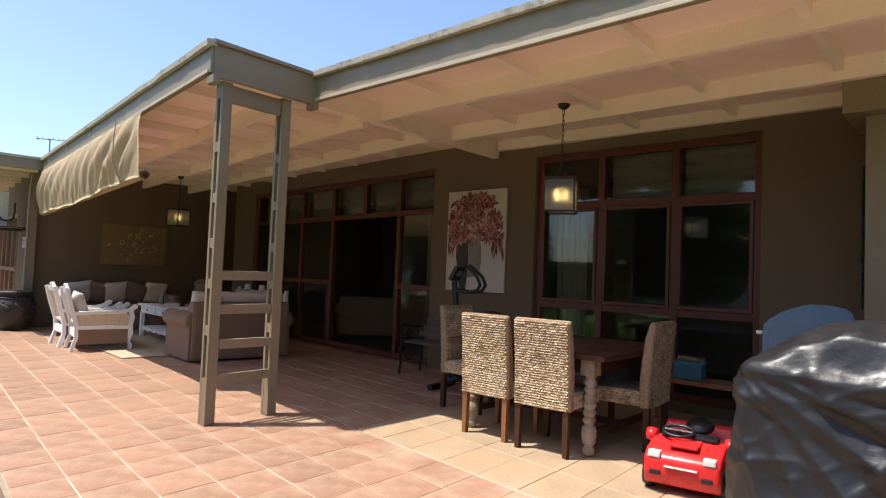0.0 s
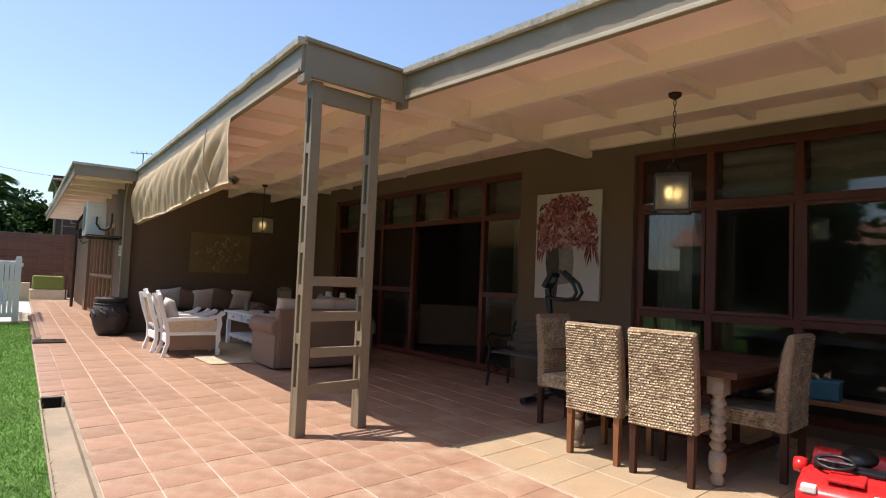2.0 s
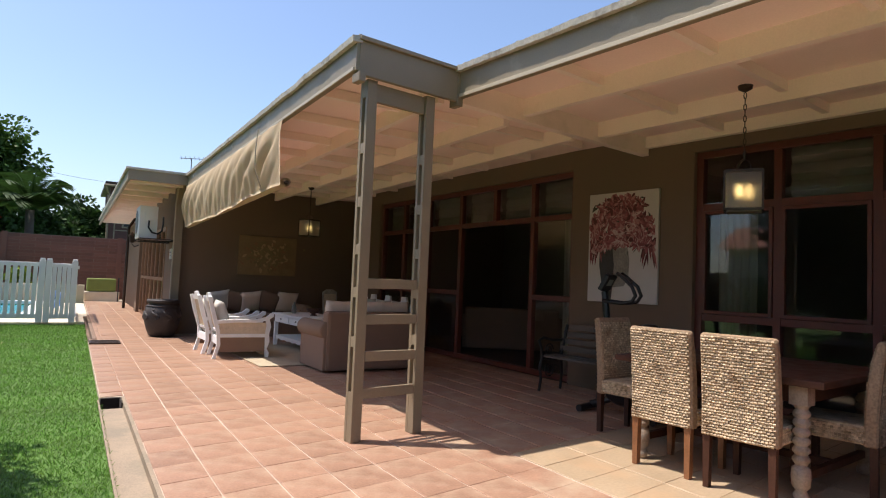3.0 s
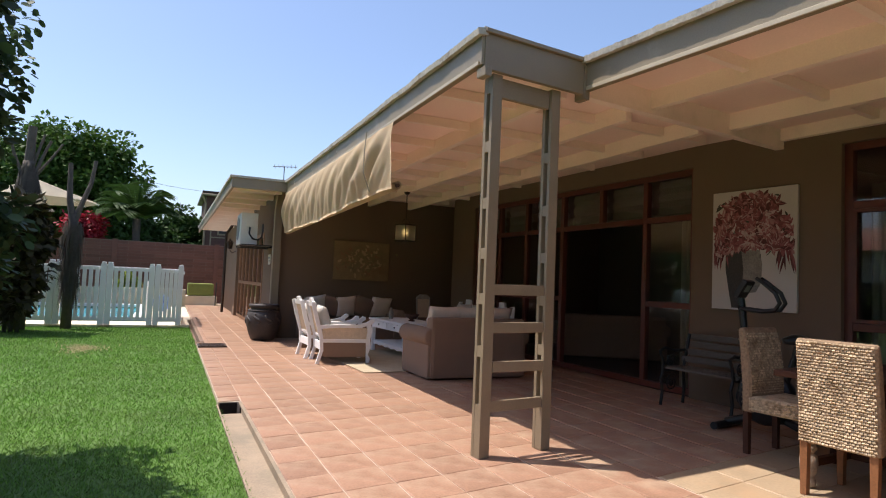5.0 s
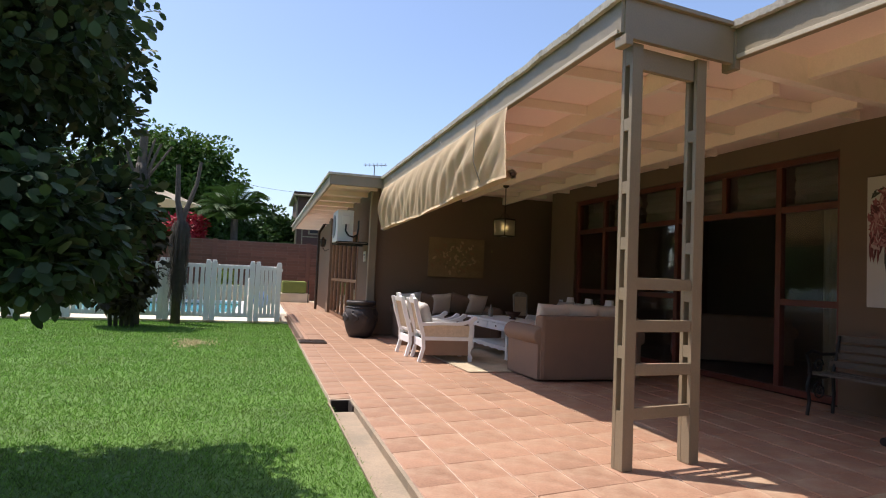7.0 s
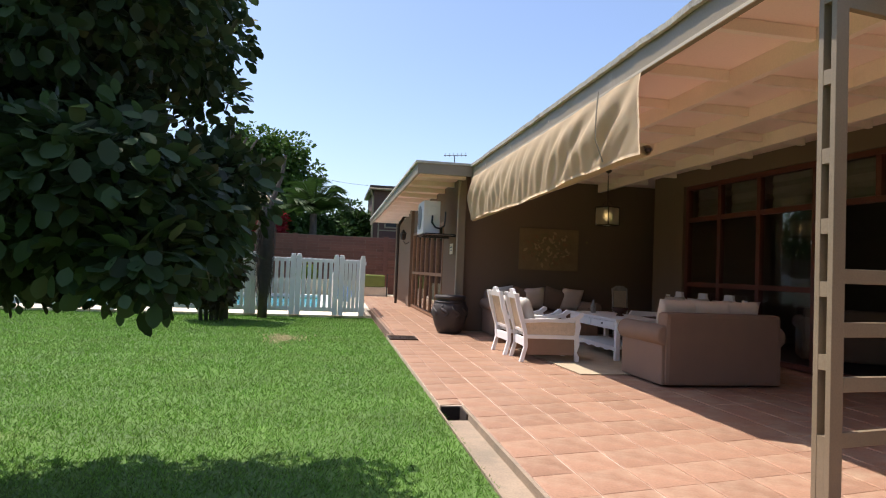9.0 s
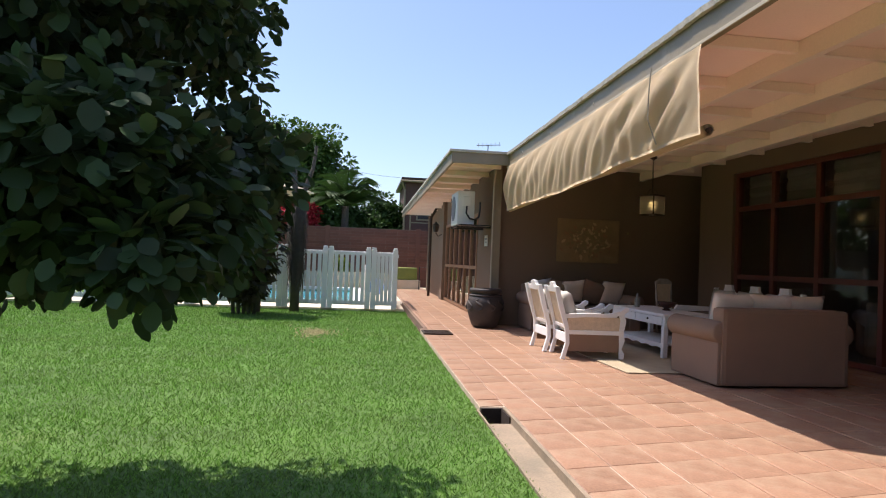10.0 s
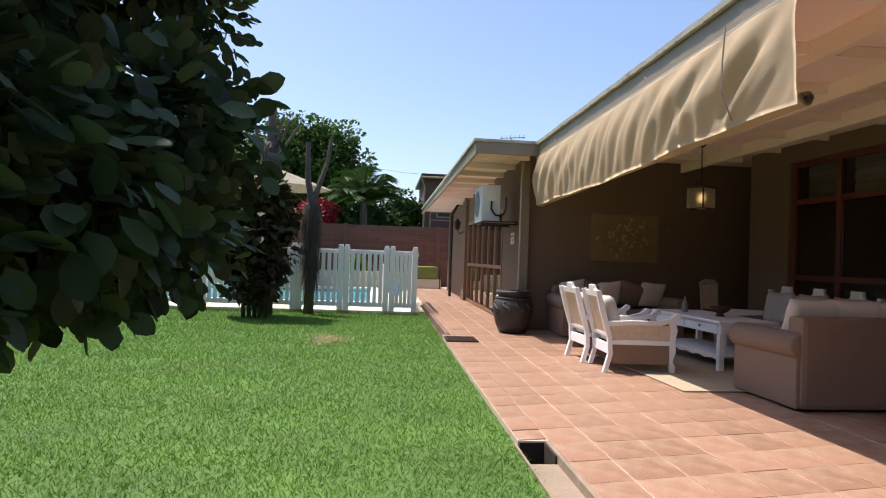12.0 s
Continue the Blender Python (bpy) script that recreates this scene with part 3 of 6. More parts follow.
pic2 = thing("still_life_painting", "wide ochre painting of a flower bunch", "painting", pose(2.85, 13.855, 1.24))
part("canvas", boxes((0, 1.24, -0.03, 0, 0, 0.83), bevel=0.004), mat("ochre_canvas", (0.23, 0.155, 0.075), 0.75, spread=0.3, scale=2.5, dirt=(0.17, 0.095, 0.045)), pic2)
for colour, n in (((0.2, 0.15, 0.07), 90), ((0.36, 0.25, 0.13), 70), ((0.24, 0.13, 0.065), 60)):
    bm = bmesh.new()
    for k in range(n):
        petal(bm, rng.gauss(0.62, 0.2), min(0.72, max(0.12, rng.gauss(0.44, 0.13))), rng.uniform(0, 6.28), rng.uniform(0.05, 0.13), rng.uniform(0.03, 0.07), -0.0006 * rng.random())
    bmesh.ops.transform(bm, matrix=Matrix(((0, 1, 0, 0), (1, 0, 0, -0.0315 - 0.0004 * n / 20), (0, 0, 1, 0), (0, 0, 0, 1))), verts=bm.verts)
    tagged(part("brushwork", bm, mat("brushwork_paint", colour, 0.8, spread=0.3), pic2), kind="stuff")

# ---------------- dining terrace ----------------
M_RATTAN = mat("woven_seagrass", (0.49, 0.375, 0.245), 0.85, spread=0.35, scale=14, fine=120, bump=0.5, dist=0.004, dirt=(0.2, 0.12, 0.06), dirt_at=(0.5, 0.72), spec=0.15)


def by_island(m, amount):
    """Change the colour from strand to strand of one joined mesh."""
    nt = m.node_tree
    b = nt.nodes["Principled BSDF"]
    geo = nt.nodes.new("ShaderNodeNewGeometry")
    mr = nt.nodes.new("ShaderNodeMapRange")
    mr.inputs["To Min"].default_value, mr.inputs["To Max"].default_value = 1 - amount, 1 + amount
    nt.links.new(geo.outputs["Random Per Island"], mr.inputs[0])
    vm = nt.nodes.new("ShaderNodeVectorMath")
    vm.operation = "SCALE"
    nt.links.new(b.inputs["Base Color"].links[0].from_socket, vm.inputs[0])
    nt.links.new(mr.outputs[0], vm.inputs["Scale"])
    nt.links.new(vm.outputs[0], b.inputs["Base Color"])


by_island(M_RATTAN, 0.34)
M_DARKWOOD = mat("dark_wood", (0.065, 0.026, 0.015), 0.55, spread=0.25, scale=10, fine=80, bump=0.1, spec=0.25)
M_BROWNWOOD = mat("brown_wood", (0.24, 0.1, 0.04), 0.4, spread=0.25, scale=10, fine=80, bump=0.1)
M_PALEWOOD = mat("worn_turned_wood", (0.31, 0.24, 0.18), 0.6, spread=0.3, scale=12, fine=70, dirt=(0.16, 0.1, 0.06))


M_RATTAN_DARK = mat("seagrass_gaps", (0.3, 0.2, 0.12), 0.9, spread=0.35, scale=30)


def weave(bm, width, height, face, cells=0.0185, depth=0.008):
    """Woven strands over a panel in x and z at y=face: flat knots in alternating rows, each a little proud."""
    rows = int(height / cells)
    cols = int(width / (cells * 1.15))
    cw, ch = width / cols, height / rows
    r = random.Random(int(width * 1000 + height * 77))
    for j in range(rows):
        for i in range(cols):
            x = (i + (0.5 if j % 2 else 0.0)) * cw
            x0, x1 = max(0, x - cw * 0.49), min(width, x + cw * 0.49)
            if x1 - x0 < cw * 0.3:
                continue
            z0, z1 = j * ch, (j + 1) * ch
            tilt = r.uniform(-0.2, 0.2) * ch
            d = depth * r.uniform(0.5, 1.25)
            zm = (z0 + z1) / 2 + tilt
            q = (x1 - x0) * 0.16
            lo = [bm.verts.new((x0 + q, face, z0 + ch * 0.02)), bm.verts.new((x1 - q, face, z0 + ch * 0.02))]
            md = [bm.verts.new((x0, face - d * 0.5, zm)), bm.verts.new((x0 + q, face - d, zm)), bm.verts.new((x1 - q, face - d, zm)), bm.verts.new((x1, face - d * 0.5, zm))]
            hi = [bm.verts.new((x0 + q, face, z1 - ch * 0.02)), bm.verts.new((x1 - q, face, z1 - ch * 0.02))]
            bm.faces.new((lo[0], lo[1], md[2], md[1]))
            bm.faces.new((md[1], md[2], hi[1], hi[0]))
            bm.faces.new((lo[0], md[1], md[0]))
            bm.faces.new((md[0], md[1], hi[0]))
            bm.faces.new((lo[1], md[3], md[2]))
            bm.faces.new((md[2], md[3], hi[1]))
    return bm


def dining_chair(at, label, leg_mat):
    """Faces +y; the origin is the middle of the seat on the floor."""
    c = thing("dining_chair", label, "chair", at, "chairs round the dining table")
    w, d = 0.235, 0.25
    for sx in (-1, 1):
        for sy in (-1, 1):
            x, y = sx * (w - 0.035), sy * (d - 0.035)
            part("leg", slab([(x - 0.018, 0.002), (x + 0.018, 0.002), (x + 0.024, 0.36), (x - 0.024, 0.36)], y - 0.022 - (0.02 if sy < 0 else 0), y + 0.022 - (0.02 if sy < 0 else 0)), leg_mat, c, "dark wooden leg")
    seat = bmesh.new()
    box(seat, -w, w, -d + 0.06, d, 0.34, 0.46, bevel=0.02)
    part("seat", seat, M_RATTAN, c, smooth=False)
    sk = bmesh.new()
    weave(sk, 2 * w - 0.03, 0.10, 0.0)
    bmesh.ops.transform(sk, matrix=Matrix.Translation((-w + 0.015, 0, 0.35)), verts=sk.verts)
    bmesh.ops.transform(sk, matrix=pose(0, d, 0, 0, 0, 180), verts=sk.verts)
    for sx in (-1, 1):
        extra = bmesh.new()
        weave(extra, 2 * d - 0.1, 0.10, 0.0)
        bmesh.ops.transform(extra, matrix=pose(sx * w, 0, 0, 0, 0, 90 * sx) @ Matrix.Translation((-d + 0.05, 0, 0.35)), verts=extra.verts)
        me = bpy.data.meshes.new("skirt")
        extra.to_mesh(me)
        extra.free()
        sk.from_mesh(me)
        bpy.data.meshes.remove(me)
    tagged(part("seat_weave", sk, M_RATTAN, c), kind="stuff")
    back = bmesh.new()
    outline = [(-0.06, 0.33), (0.02, 0.33), (0.012, 0.6), (-0.02, 0.85), (-0.055, 0.985), (-0.085, 0.992), (-0.105, 0.97), (-0.085, 0.8), (-0.065, 0.55)]
    slab([(y, z) for y, z in outline], -w, w, back)
    bmesh.ops.transform(back, matrix=Matrix(((0, 1, 0, 0), (1, 0, 0, -d + 0.05), (0, 0, 1, 0), (0, 0, 0, 1))), verts=back.verts)
    bmesh.ops.bevel(back, geom=back.edges[:], offset=0.012, segments=1, affect="EDGES")
    part("backrest", back, M_RATTAN_DARK, c)
    wv = bmesh.new()
    weave(wv, 2 * w - 0.02, 0.64, 0.0)
    for v in wv.verts:
        z = v.co.z
        v.co = Vector((v.co.x - w + 0.01, v.co.y - d + 0.05 - 0.066 - 0.04 * max(0, z - 0.2) / 0.44, z + 0.335))
    tagged(part("back_weave", wv, M_RATTAN, c), kind="stuff")
    fw = bmesh.new()
    weave(fw, 2 * w - 0.02, 0.48, 0.0)
    for v in fw.verts:
        z = v.co.z + 0.47
        lean = 0.012 * (1 - max(0, z - 0.6) / 0.25) - 0.02 * max(0, z - 0.6) / 0.25 if z < 0.85 else -0.02 - 0.035 * (z - 0.85) / 0.135
        v.co = Vector((v.co.x - w + 0.01, -d + 0.05 + lean - v.co.y, z))
    bmesh.ops.reverse_faces(fw, faces=fw.faces)
    tagged(part("front_weave", fw, M_RATTAN, c), kind="stuff")
    return c


dining_chair(NEAR @ pose(0.88, -1.7, 0, 0, 0, -90), "woven seagrass dining chair with brown legs, at the table", M_BROWNWOOD)
dining_chair(NEAR @ pose(0.85, -2.24, 0, 0, 0, -87), "woven seagrass dining chair with dark legs, at the table", M_DARKWOOD)
dining_chair(NEAR @ pose(1.42, -0.98, 0, 0, 0, 180), "woven seagrass dining chair at the head of the table", M_DARKWOOD)
dining_chair(NEAR @ pose(1.43, -2.54, 0, 0, 0, 3), "woven seagrass dining chair pushed under the table end", M_DARKWOOD)

tb = thing("dining_table", "dark wooden dining table on pale turned legs", "table", NEAR @ pose(1.35, -1.98, 0))
part("tabletop", boxes((-0.66, 0.66, -0.72, 0.72, 0.71, 0.755), bevel=0.01), M_DARKWOOD, tb)
part("apron", boxes((-0.56, 0.56, -0.58, -0.555, 0.6, 0.71), (-0.56, 0.56, 0.555, 0.58, 0.6, 0.71), (-0.56, -0.535, -0.55, 0.55, 0.6, 0.71), (0.535, 0.56, -0.55, 0.55, 0.6, 0.71)), M_DARKWOOD, tb)
prof = [(0.02, 0.003), (0.04, 0.012), (0.045, 0.05), (0.03, 0.075), (0.05, 0.1), (0.056, 0.16), (0.052, 0.21), (0.034, 0.225)]
z = 0.235
while z < 0.56:
    prof += [(0.036, z), (0.05, z + 0.018), (0.05, z + 0.034), (0.036, z + 0.052)]
    z += 0.055
prof += [(0.04, 0.575), (0.052, 0.59)]
for sx in (-1, 1):
    for sy in (-1, 1):
        lg = part("leg", lathe(prof, 16, m=pose(sx * 0.53, sy * 0.55, 0)), M_PALEWOOD, tb, "pale worn turned leg", smooth=True)
        part("leg_block", boxes((sx * 0.53 - 0.055, sx * 0.53 + 0.055, sy * 0.55 - 0.055, sy * 0.55 + 0.055, 0.588, 0.709), bevel=0.005), M_PALEWOOD, lg)
part("stretcher", boxes((-0.025, 0.025, -0.55, 0.55, 0.13, 0.18), (-0.5, 0.5, -0.575, -0.53, 0.13, 0.18), (-0.5, 0.5, 0.53, 0.575, 0.13, 0.18), bevel=0.005), M_DARKWOOD, tb)

# Toy car
M_REDPL = mat("red_plastic", (0.62, 0.022, 0.022), 0.3, spread=0.08, scale=10, bump=0.03)
M_WPL = mat("white_plastic", (0.75, 0.74, 0.7), 0.4, spread=0.05)
car = thing("toy_car", "red plastic ride-on toy car with a black steering wheel", "toy car", pose(3.82, 1.97, 0, 0, 0, 16) @ Matrix.Diagonal((1.08, 1.06, 0.87, 1)))
bm = bmesh.new()
out = [(-0.30, 0.055), (-0.33, 0.14), (-0.32, 0.25), (-0.26, 0.30), (-0.12, 0.335), (-0.02, 0.34), (0.02, 0.26), (0.2, 0.26), (0.24, 0.38), (0.32, 0.38), (0.34, 0.2), (0.32, 0.055)]
slab(out, -0.21, 0.21, bm)
bmesh.ops.bevel(bm, geom=bm.edges[:], offset=0.028, segments=3, affect="EDGES", profile=0.6)
part("body", bm, M_REDPL, car, smooth=True)
part("bonnet_ridge", boxes((-0.27, -0.06, -0.08, 0.08, 0.318, 0.345), bevel=0.01), M_REDPL, car)
part("grille", boxes((-0.342, -0.325, -0.09, 0.09, 0.195, 0.205), bevel=0.002), M_WPL, car, "white trim line")
for s in (-1, 1):
    part("headlight", boxes((-0.325, -0.27, s * 0.15 - 0.035, s * 0.15 + 0.035, 0.245, 0.292), bevel=0.01), M_WPL, car, "white sticker headlight")
    part("fog_light", boxes((-0.345, -0.32, s * 0.14 - 0.03, s * 0.14 + 0.03, 0.135, 0.165), bevel=0.005), M_BLACK, car, "black vent")
    part("mudguard", lathe([(0.02, -0.03), (0.045, -0.03), (0.052, 0), (0.045, 0.03), (0.02, 0.03)], 16, m=pose(-0.05, s * 0.225, 0.33, 90, 0, 0)), M_REDPL, car, smooth=True)
    for x in (-0.2, 0.2):
        wh = part("wheel", lathe([(0.03, -0.03), (0.085, -0.03), (0.092, -0.015), (0.092, 0.015), (0.085, 0.03), (0.03, 0.03)], 20, m=pose(x, s * 0.195, 0.094, 90, 0, 0)), M_BLACK, car, "black plastic wheel", smooth=True)
        part("hub", lathe([(0.003, 0), (0.035, -0.004), (0.035, 0.004)], 12, m=pose(x, s * 0.228, 0.094, 90, 0, 0)), M_BLACK, wh)
part("seat", boxes((0.02, 0.24, -0.13, 0.13, 0.262, 0.29), bevel=0.01), M_BLACK, car, "black seat")
part("dashboard", boxes((-0.1, 0.0, -0.16, 0.16, 0.338, 0.372), bevel=0.012), M_BLACK, car, "black dashboard")
sw = part("steering_wheel", tube([(0.07 * math.cos(a) * 0.8 - 0.1, 0.085 * math.sin(a) + 0.06, 0.395 + 0.025 * math.cos(a)) for a in [2 * math.pi * i / 20 for i in range(21)]], 0.011, 8, caps=False), M_BLACK, car, "black steering wheel", smooth=True)
part("column", tube([(-0.1, 0.06, 0.36), (-0.1, 0.06, 0.395)], 0.018, 8), M_BLACK, sw)
part("spoke", tube([(-0.1, -0.02, 0.395), (-0.1, 0.14, 0.395)], 0.012, 6), M_BLACK, sw)
part("stalk", tube([(0.1, -0.03, 0.28), (0.1, -0.03, 0.38)], 0.03, 10), M_BLACK, car)
part("knob", lathe([(0.01, 0.0), (0.07, 0.01), (0.085, 0.03), (0.07, 0.055), (0.02, 0.07)], 16, m=pose(0.1, -0.03, 0.38, 0, -35, 0)), M_BLACK, car, "black round push handle", smooth=True)

# Covered barbecue
M_TARP = mat("black_vinyl_cover", (0.016, 0.016, 0.018), 0.42, spread=0.2, scale=4, fine=14, bump=0.3, dist=0.015, dirt=(0.024, 0.024, 0.026), dirt_at=(0.55, 0.8))
M_TARP.node_tree.nodes["Principled BSDF"].inputs["Specular IOR Level"].default_value = 0.42
bm = bmesh.new()
NU, NH = 480, 110
rings = []
bu, bv = 0.37, 0.75
for j in range(NH + 1):
    f = j / NH
    ring = []
    for i in range(NU):
        a = 2 * math.pi * i / NU
        ca, sa = math.cos(a), math.sin(a)
        k = 1.0 / max(abs(ca) ** 9 + abs(sa) ** 9, 1e-9) ** (1 / 9)
        if f < 0.7:
            g = f / 0.7
            flare = 1.08 - 0.08 * g
            p = Vector((bu * ca * k * flare, bv * sa * k * flare, 0.03 + 0.86 * g))
        else:
            q = 1 - (f - 0.7) / 0.3
            x, y = bu * ca * k * q, bv * sa * k * q
            end = min(1.0, (bv - abs(y)) / 0.5)
            rise = 0.225 * (1 - (1 - end) ** 1.6) * (1 - 0.45 * (abs(x) / bu) ** 2.2) + 0.02 * (1 - q)
            p = Vector((x, y, 0.895 + rise * min(1.0, (1 - q) * 6)))
        way = Vector((ca, sa, 0.0)).normalized() if f < 0.7 else Vector((ca * 0.3, sa * 0.3, 1)).normalized()
        # taut panels, folds fanning out from an upper corner, small puckers under the rim
        across, down = (bv - p.y) + (p.x + bu), 0.9 - p.z
        reach = math.hypot(across, down)
        turn = math.atan2(down, across) * 11.0 + 0.8 * noise.noise(p * 1.9)
        wave = abs((turn / math.pi) % 1.0 * 2 - 1)
        fold = 0.042 * (wave ** 1.5 - 0.4) * min(1.0, reach / 0.7) * (1.0 if f < 0.68 else 0.25)
        hem = 0.72 + 0.07 * noise.noise(Vector((p.y * 2.6, p.x * 2.6, 1.0)))
        fold += 0.02 * min(1.0, max(0.0, (p.z - hem) / 0.05)) * (1.0 if f < 0.7 else 0.0)
        fold += 0.016 * math.sin(a * 7 + 1.5 * math.sin(a * 3)) * max(0.0, 1 - f / 0.5)
        pucker = 0.035 * noise.noise(Vector((p.y * 6, p.x * 6, p.z * 9))) * math.exp(-((p.z - 0.86) / 0.2) ** 2)
        crease = 0.018 * max(0.0, 1 - 3.2 * abs(noise.noise(Vector((p.x * 2.3, p.y * 2.0 + p.z * 2.6, p.z * 1.4 - p.y * 1.1))))) ** 1.4
        crease += 0.013 * max(0.0, 1 - 2.6 * abs(noise.noise(Vector((p.x * 3.1 + 5, p.y * 3.4 - p.z * 2.6, p.z * 2.2 + p.y)))))
        crease += 0.007 * max(0.0, 1 - 3.0 * abs(noise.noise(Vector((p.x * 5 + p.z * 4, p.y * 5.5 + p.z * 5, p.z * 5 - p.y * 3))))) ** 1.3
        p += way * (fold + pucker + crease + 0.022 * noise.noise(p * 1.8))
        p.z = max(p.z, 0.012)
        ring.append(bm.verts.new(p))
    rings.append(ring)
for a, b in zip(rings, rings[1:]):
    for i in range(NU):
        bm.faces.new((a[i], a[(i + 1) % NU], b[(i + 1) % NU], b[i]))
bm.faces.new(rings[-1])
bq = thing("covered_barbecue", "barbecue under a black vinyl cover draped in folds", "barbecue", NEAR @ pose(0.32, -4.54, 0, 0, 0, 1))
part("cover", bm, M_TARP, bq, "black creased vinyl cover", smooth=True)
for sx in (-1, 1):
    for sy in (-1, 1):
        part("castor", lathe([(0.004, -0.012), (0.03, -0.012), (0.03, 0.012), (0.004, 0.012)], 14, m=pose(sx * 0.3, sy * 0.62, 0.031, 90, 0, 0)), M_BLACK, bq, "black castor")

M_BLUEGREY = mat("blue_grey_plastic", (0.11, 0.165, 0.225), 0.45, spread=0.08, scale=5)
pu = thing("play_unit", "blue-grey plastic play unit with a rounded back", "toy", NEAR @ pose(1.15, -3.86, 0, 0, 0, 8))
arc = [(-0.25, 0.0), (0.25, 0.0), (0.25, 1.13), (0.22, 1.17), (0.12, 1.19), (0.0, 1.19), (-0.13, 1.14), (-0.23, 1.07), (-0.25, 1.03)]
bm = slab([(a, z if z else 0.003) for a, z in arc], -0.04, 0.04)
bmesh.ops.transform(bm, matrix=Matrix.Rotation(radians(-90), 4, "Z"), verts=bm.verts)
bmesh.ops.bevel(bm, geom=bm.edges[:], offset=0.015, segments=2, affect="EDGES")
part("back_panel", bm, M_BLUEGREY, pu)
bm = slab([(a * 0.86, z * 0.955 if z else 0.3) for a, z in arc], -0.052, -0.042)
bmesh.ops.transform(bm, matrix=Matrix.Rotation(radians(-90), 4, "Z"), verts=bm.verts)
bmesh.ops.bevel(bm, geom=bm.edges[:], offset=0.004, segments=1, affect="EDGES")
part("inset_panel", bm, M_BLUEGREY, pu)
part("shelf", boxes((-0.2, -0.053, -0.22, 0.22, 0.5, 0.54), bevel=0.01), M_BLUEGREY, pu)
part("side_knob", tube([(0, 0.255, 0.99), (0, 0.29, 0.99)], 0.012, 8), M_WPL, pu)

# Low bench with a toy box behind the table
M_TEAL = mat("teal_box", (0.03, 0.12, 0.16), 0.5, spread=0.12)
lb = thing("low_bench", "low brown wooden bench below the window", "bench", NEAR @ pose(2.62, -2.75, 0))
part("top", boxes((-0.17, 0.17, -0.45, 0.45, 0.36, 0.4), bevel=0.006), M_BROWNWOOD, lb)
for sx in (-1, 1):
    for sy in (-1, 1):
        part("leg", boxes((sx * 0.13 - 0.025, sx * 0.13 + 0.025, sy * 0.4 - 0.025, sy * 0.4 + 0.025, 0.003, 0.36)), M_BROWNWOOD, lb)
tbx = thing("toy_box", "teal plastic toy box on the low bench", "box", NEAR @ pose(2.6, -2.62, 0.402, 0, 0, 8) @ Matrix.Diagonal((0.8, 0.7, 0.7, 1)))
part("tub", boxes((-0.13, 0.13, -0.18, 0.18, 0, 0.2), bevel=0.015), M_TEAL, tbx)
part("lid", boxes((-0.14, 0.14, -0.19, 0.19, 0.2, 0.23), bevel=0.008), mat("pale_blue_lid", (0.05, 0.14, 0.18), 0.5), tbx, "pale blue lid")

# Garden bench with cast iron ends
gb = thing("garden_bench", "garden bench of grey weathered slats with black cast iron ends", "bench", NEAR @ pose(2.5, 0.48, 0))
M_CAST = mat("cast_iron", (0.015, 0.015, 0.014), 0.5, metal=0.3, spread=0.2)
M_SLAT = mat("weathered_slat", (0.1, 0.085, 0.068), 0.75, spread=0.25, scale=8, fine=70)
for s in (-1, 1):
    y = s * 0.42
    e = part("iron_end", tube([(-0.28, y, 0.004), (-0.25, y, 0.15), (-0.28, y, 0.3), (-0.24, y, 0.4), (-0.26, y, 0.52), (-0.3, y, 0.6), (-0.22, y, 0.635), (-0.05, y, 0.6), (0.12, y, 0.6)], 0.017, 8), M_CAST, gb, "scrolled black cast iron")
    part("back_upright", tube([(0.1, y, 0.004), (0.12, y, 0.2), (0.1, y, 0.4), (0.16, y, 0.6), (0.2, y, 0.78)], 0.017, 8), M_CAST, e)
    part("seat_bearer", tube([(-0.25, y, 0.39), (0, y, 0.37), (0.12, y, 0.4)], 0.015, 8), M_CAST, e)
    part("scroll", tube([(-0.12 + 0.075 * (1 - a / 22) * math.cos(a * 0.6), y, 0.49 + 0.075 * (1 - a / 22) * math.sin(a * 0.6)) for a in range(20)], 0.009, 6), M_CAST, e)
    part("lower_scroll", tube([(-0.1 + 0.09 * (1 - a / 22) * math.cos(a * 0.6 + 2), y, 0.24 + 0.09 * (1 - a / 22) * math.sin(a * 0.6 + 2)) for a in range(20)], 0.009, 6), M_CAST, e)
for k in range(5):
    x = -0.23 + 0.078 * k
    part("seat_slat", boxes((x, x + 0.06, -0.46, 0.46, 0.403 + 0.003 * (k % 2), 0.425 + 0.003 * (k % 2)), bevel=0.004), M_SLAT, gb)
for k in range(4):
    z = 0.47 + 0.085 * k
    x = 0.115 + 0.035 * k
    part("back_slat", boxes((x, x + 0.022, -0.46, 0.46, z, z + 0.062), bevel=0.004), M_SLAT, gb)

# Exercise bike
eb = thing("exercise_bike", "black upright exercise bike behind the dining chairs", "exercise bike", NEAR @ pose(2.0, -0.5, 0, 0, 0, 8))
part("front_foot", tube([(-0.26, -0.36, 0.04), (0.26, -0.36, 0.04)], 0.035, 12), M_BLACK, eb)
part("rear_foot", tube([(-0.24, 0.42, 0.04), (0.24, 0.42, 0.04)], 0.035, 12), M_BLACK, eb)
part("main_beam", tube([(0, -0.36, 0.06), (0, -0.1, 0.16), (0, 0.2, 0.14), (0, 0.42, 0.06)], 0.035, 10), M_BLACK, eb)
part("housing", lathe([(0.02, -0.06), (0.22, -0.06), (0.25, -0.03), (0.25, 0.03), (0.22, 0.06), (0.02, 0.06)], 28, m=pose(0, 0.06, 0.34, 0, 90, 0)), M_BLACK, eb, smooth=True)
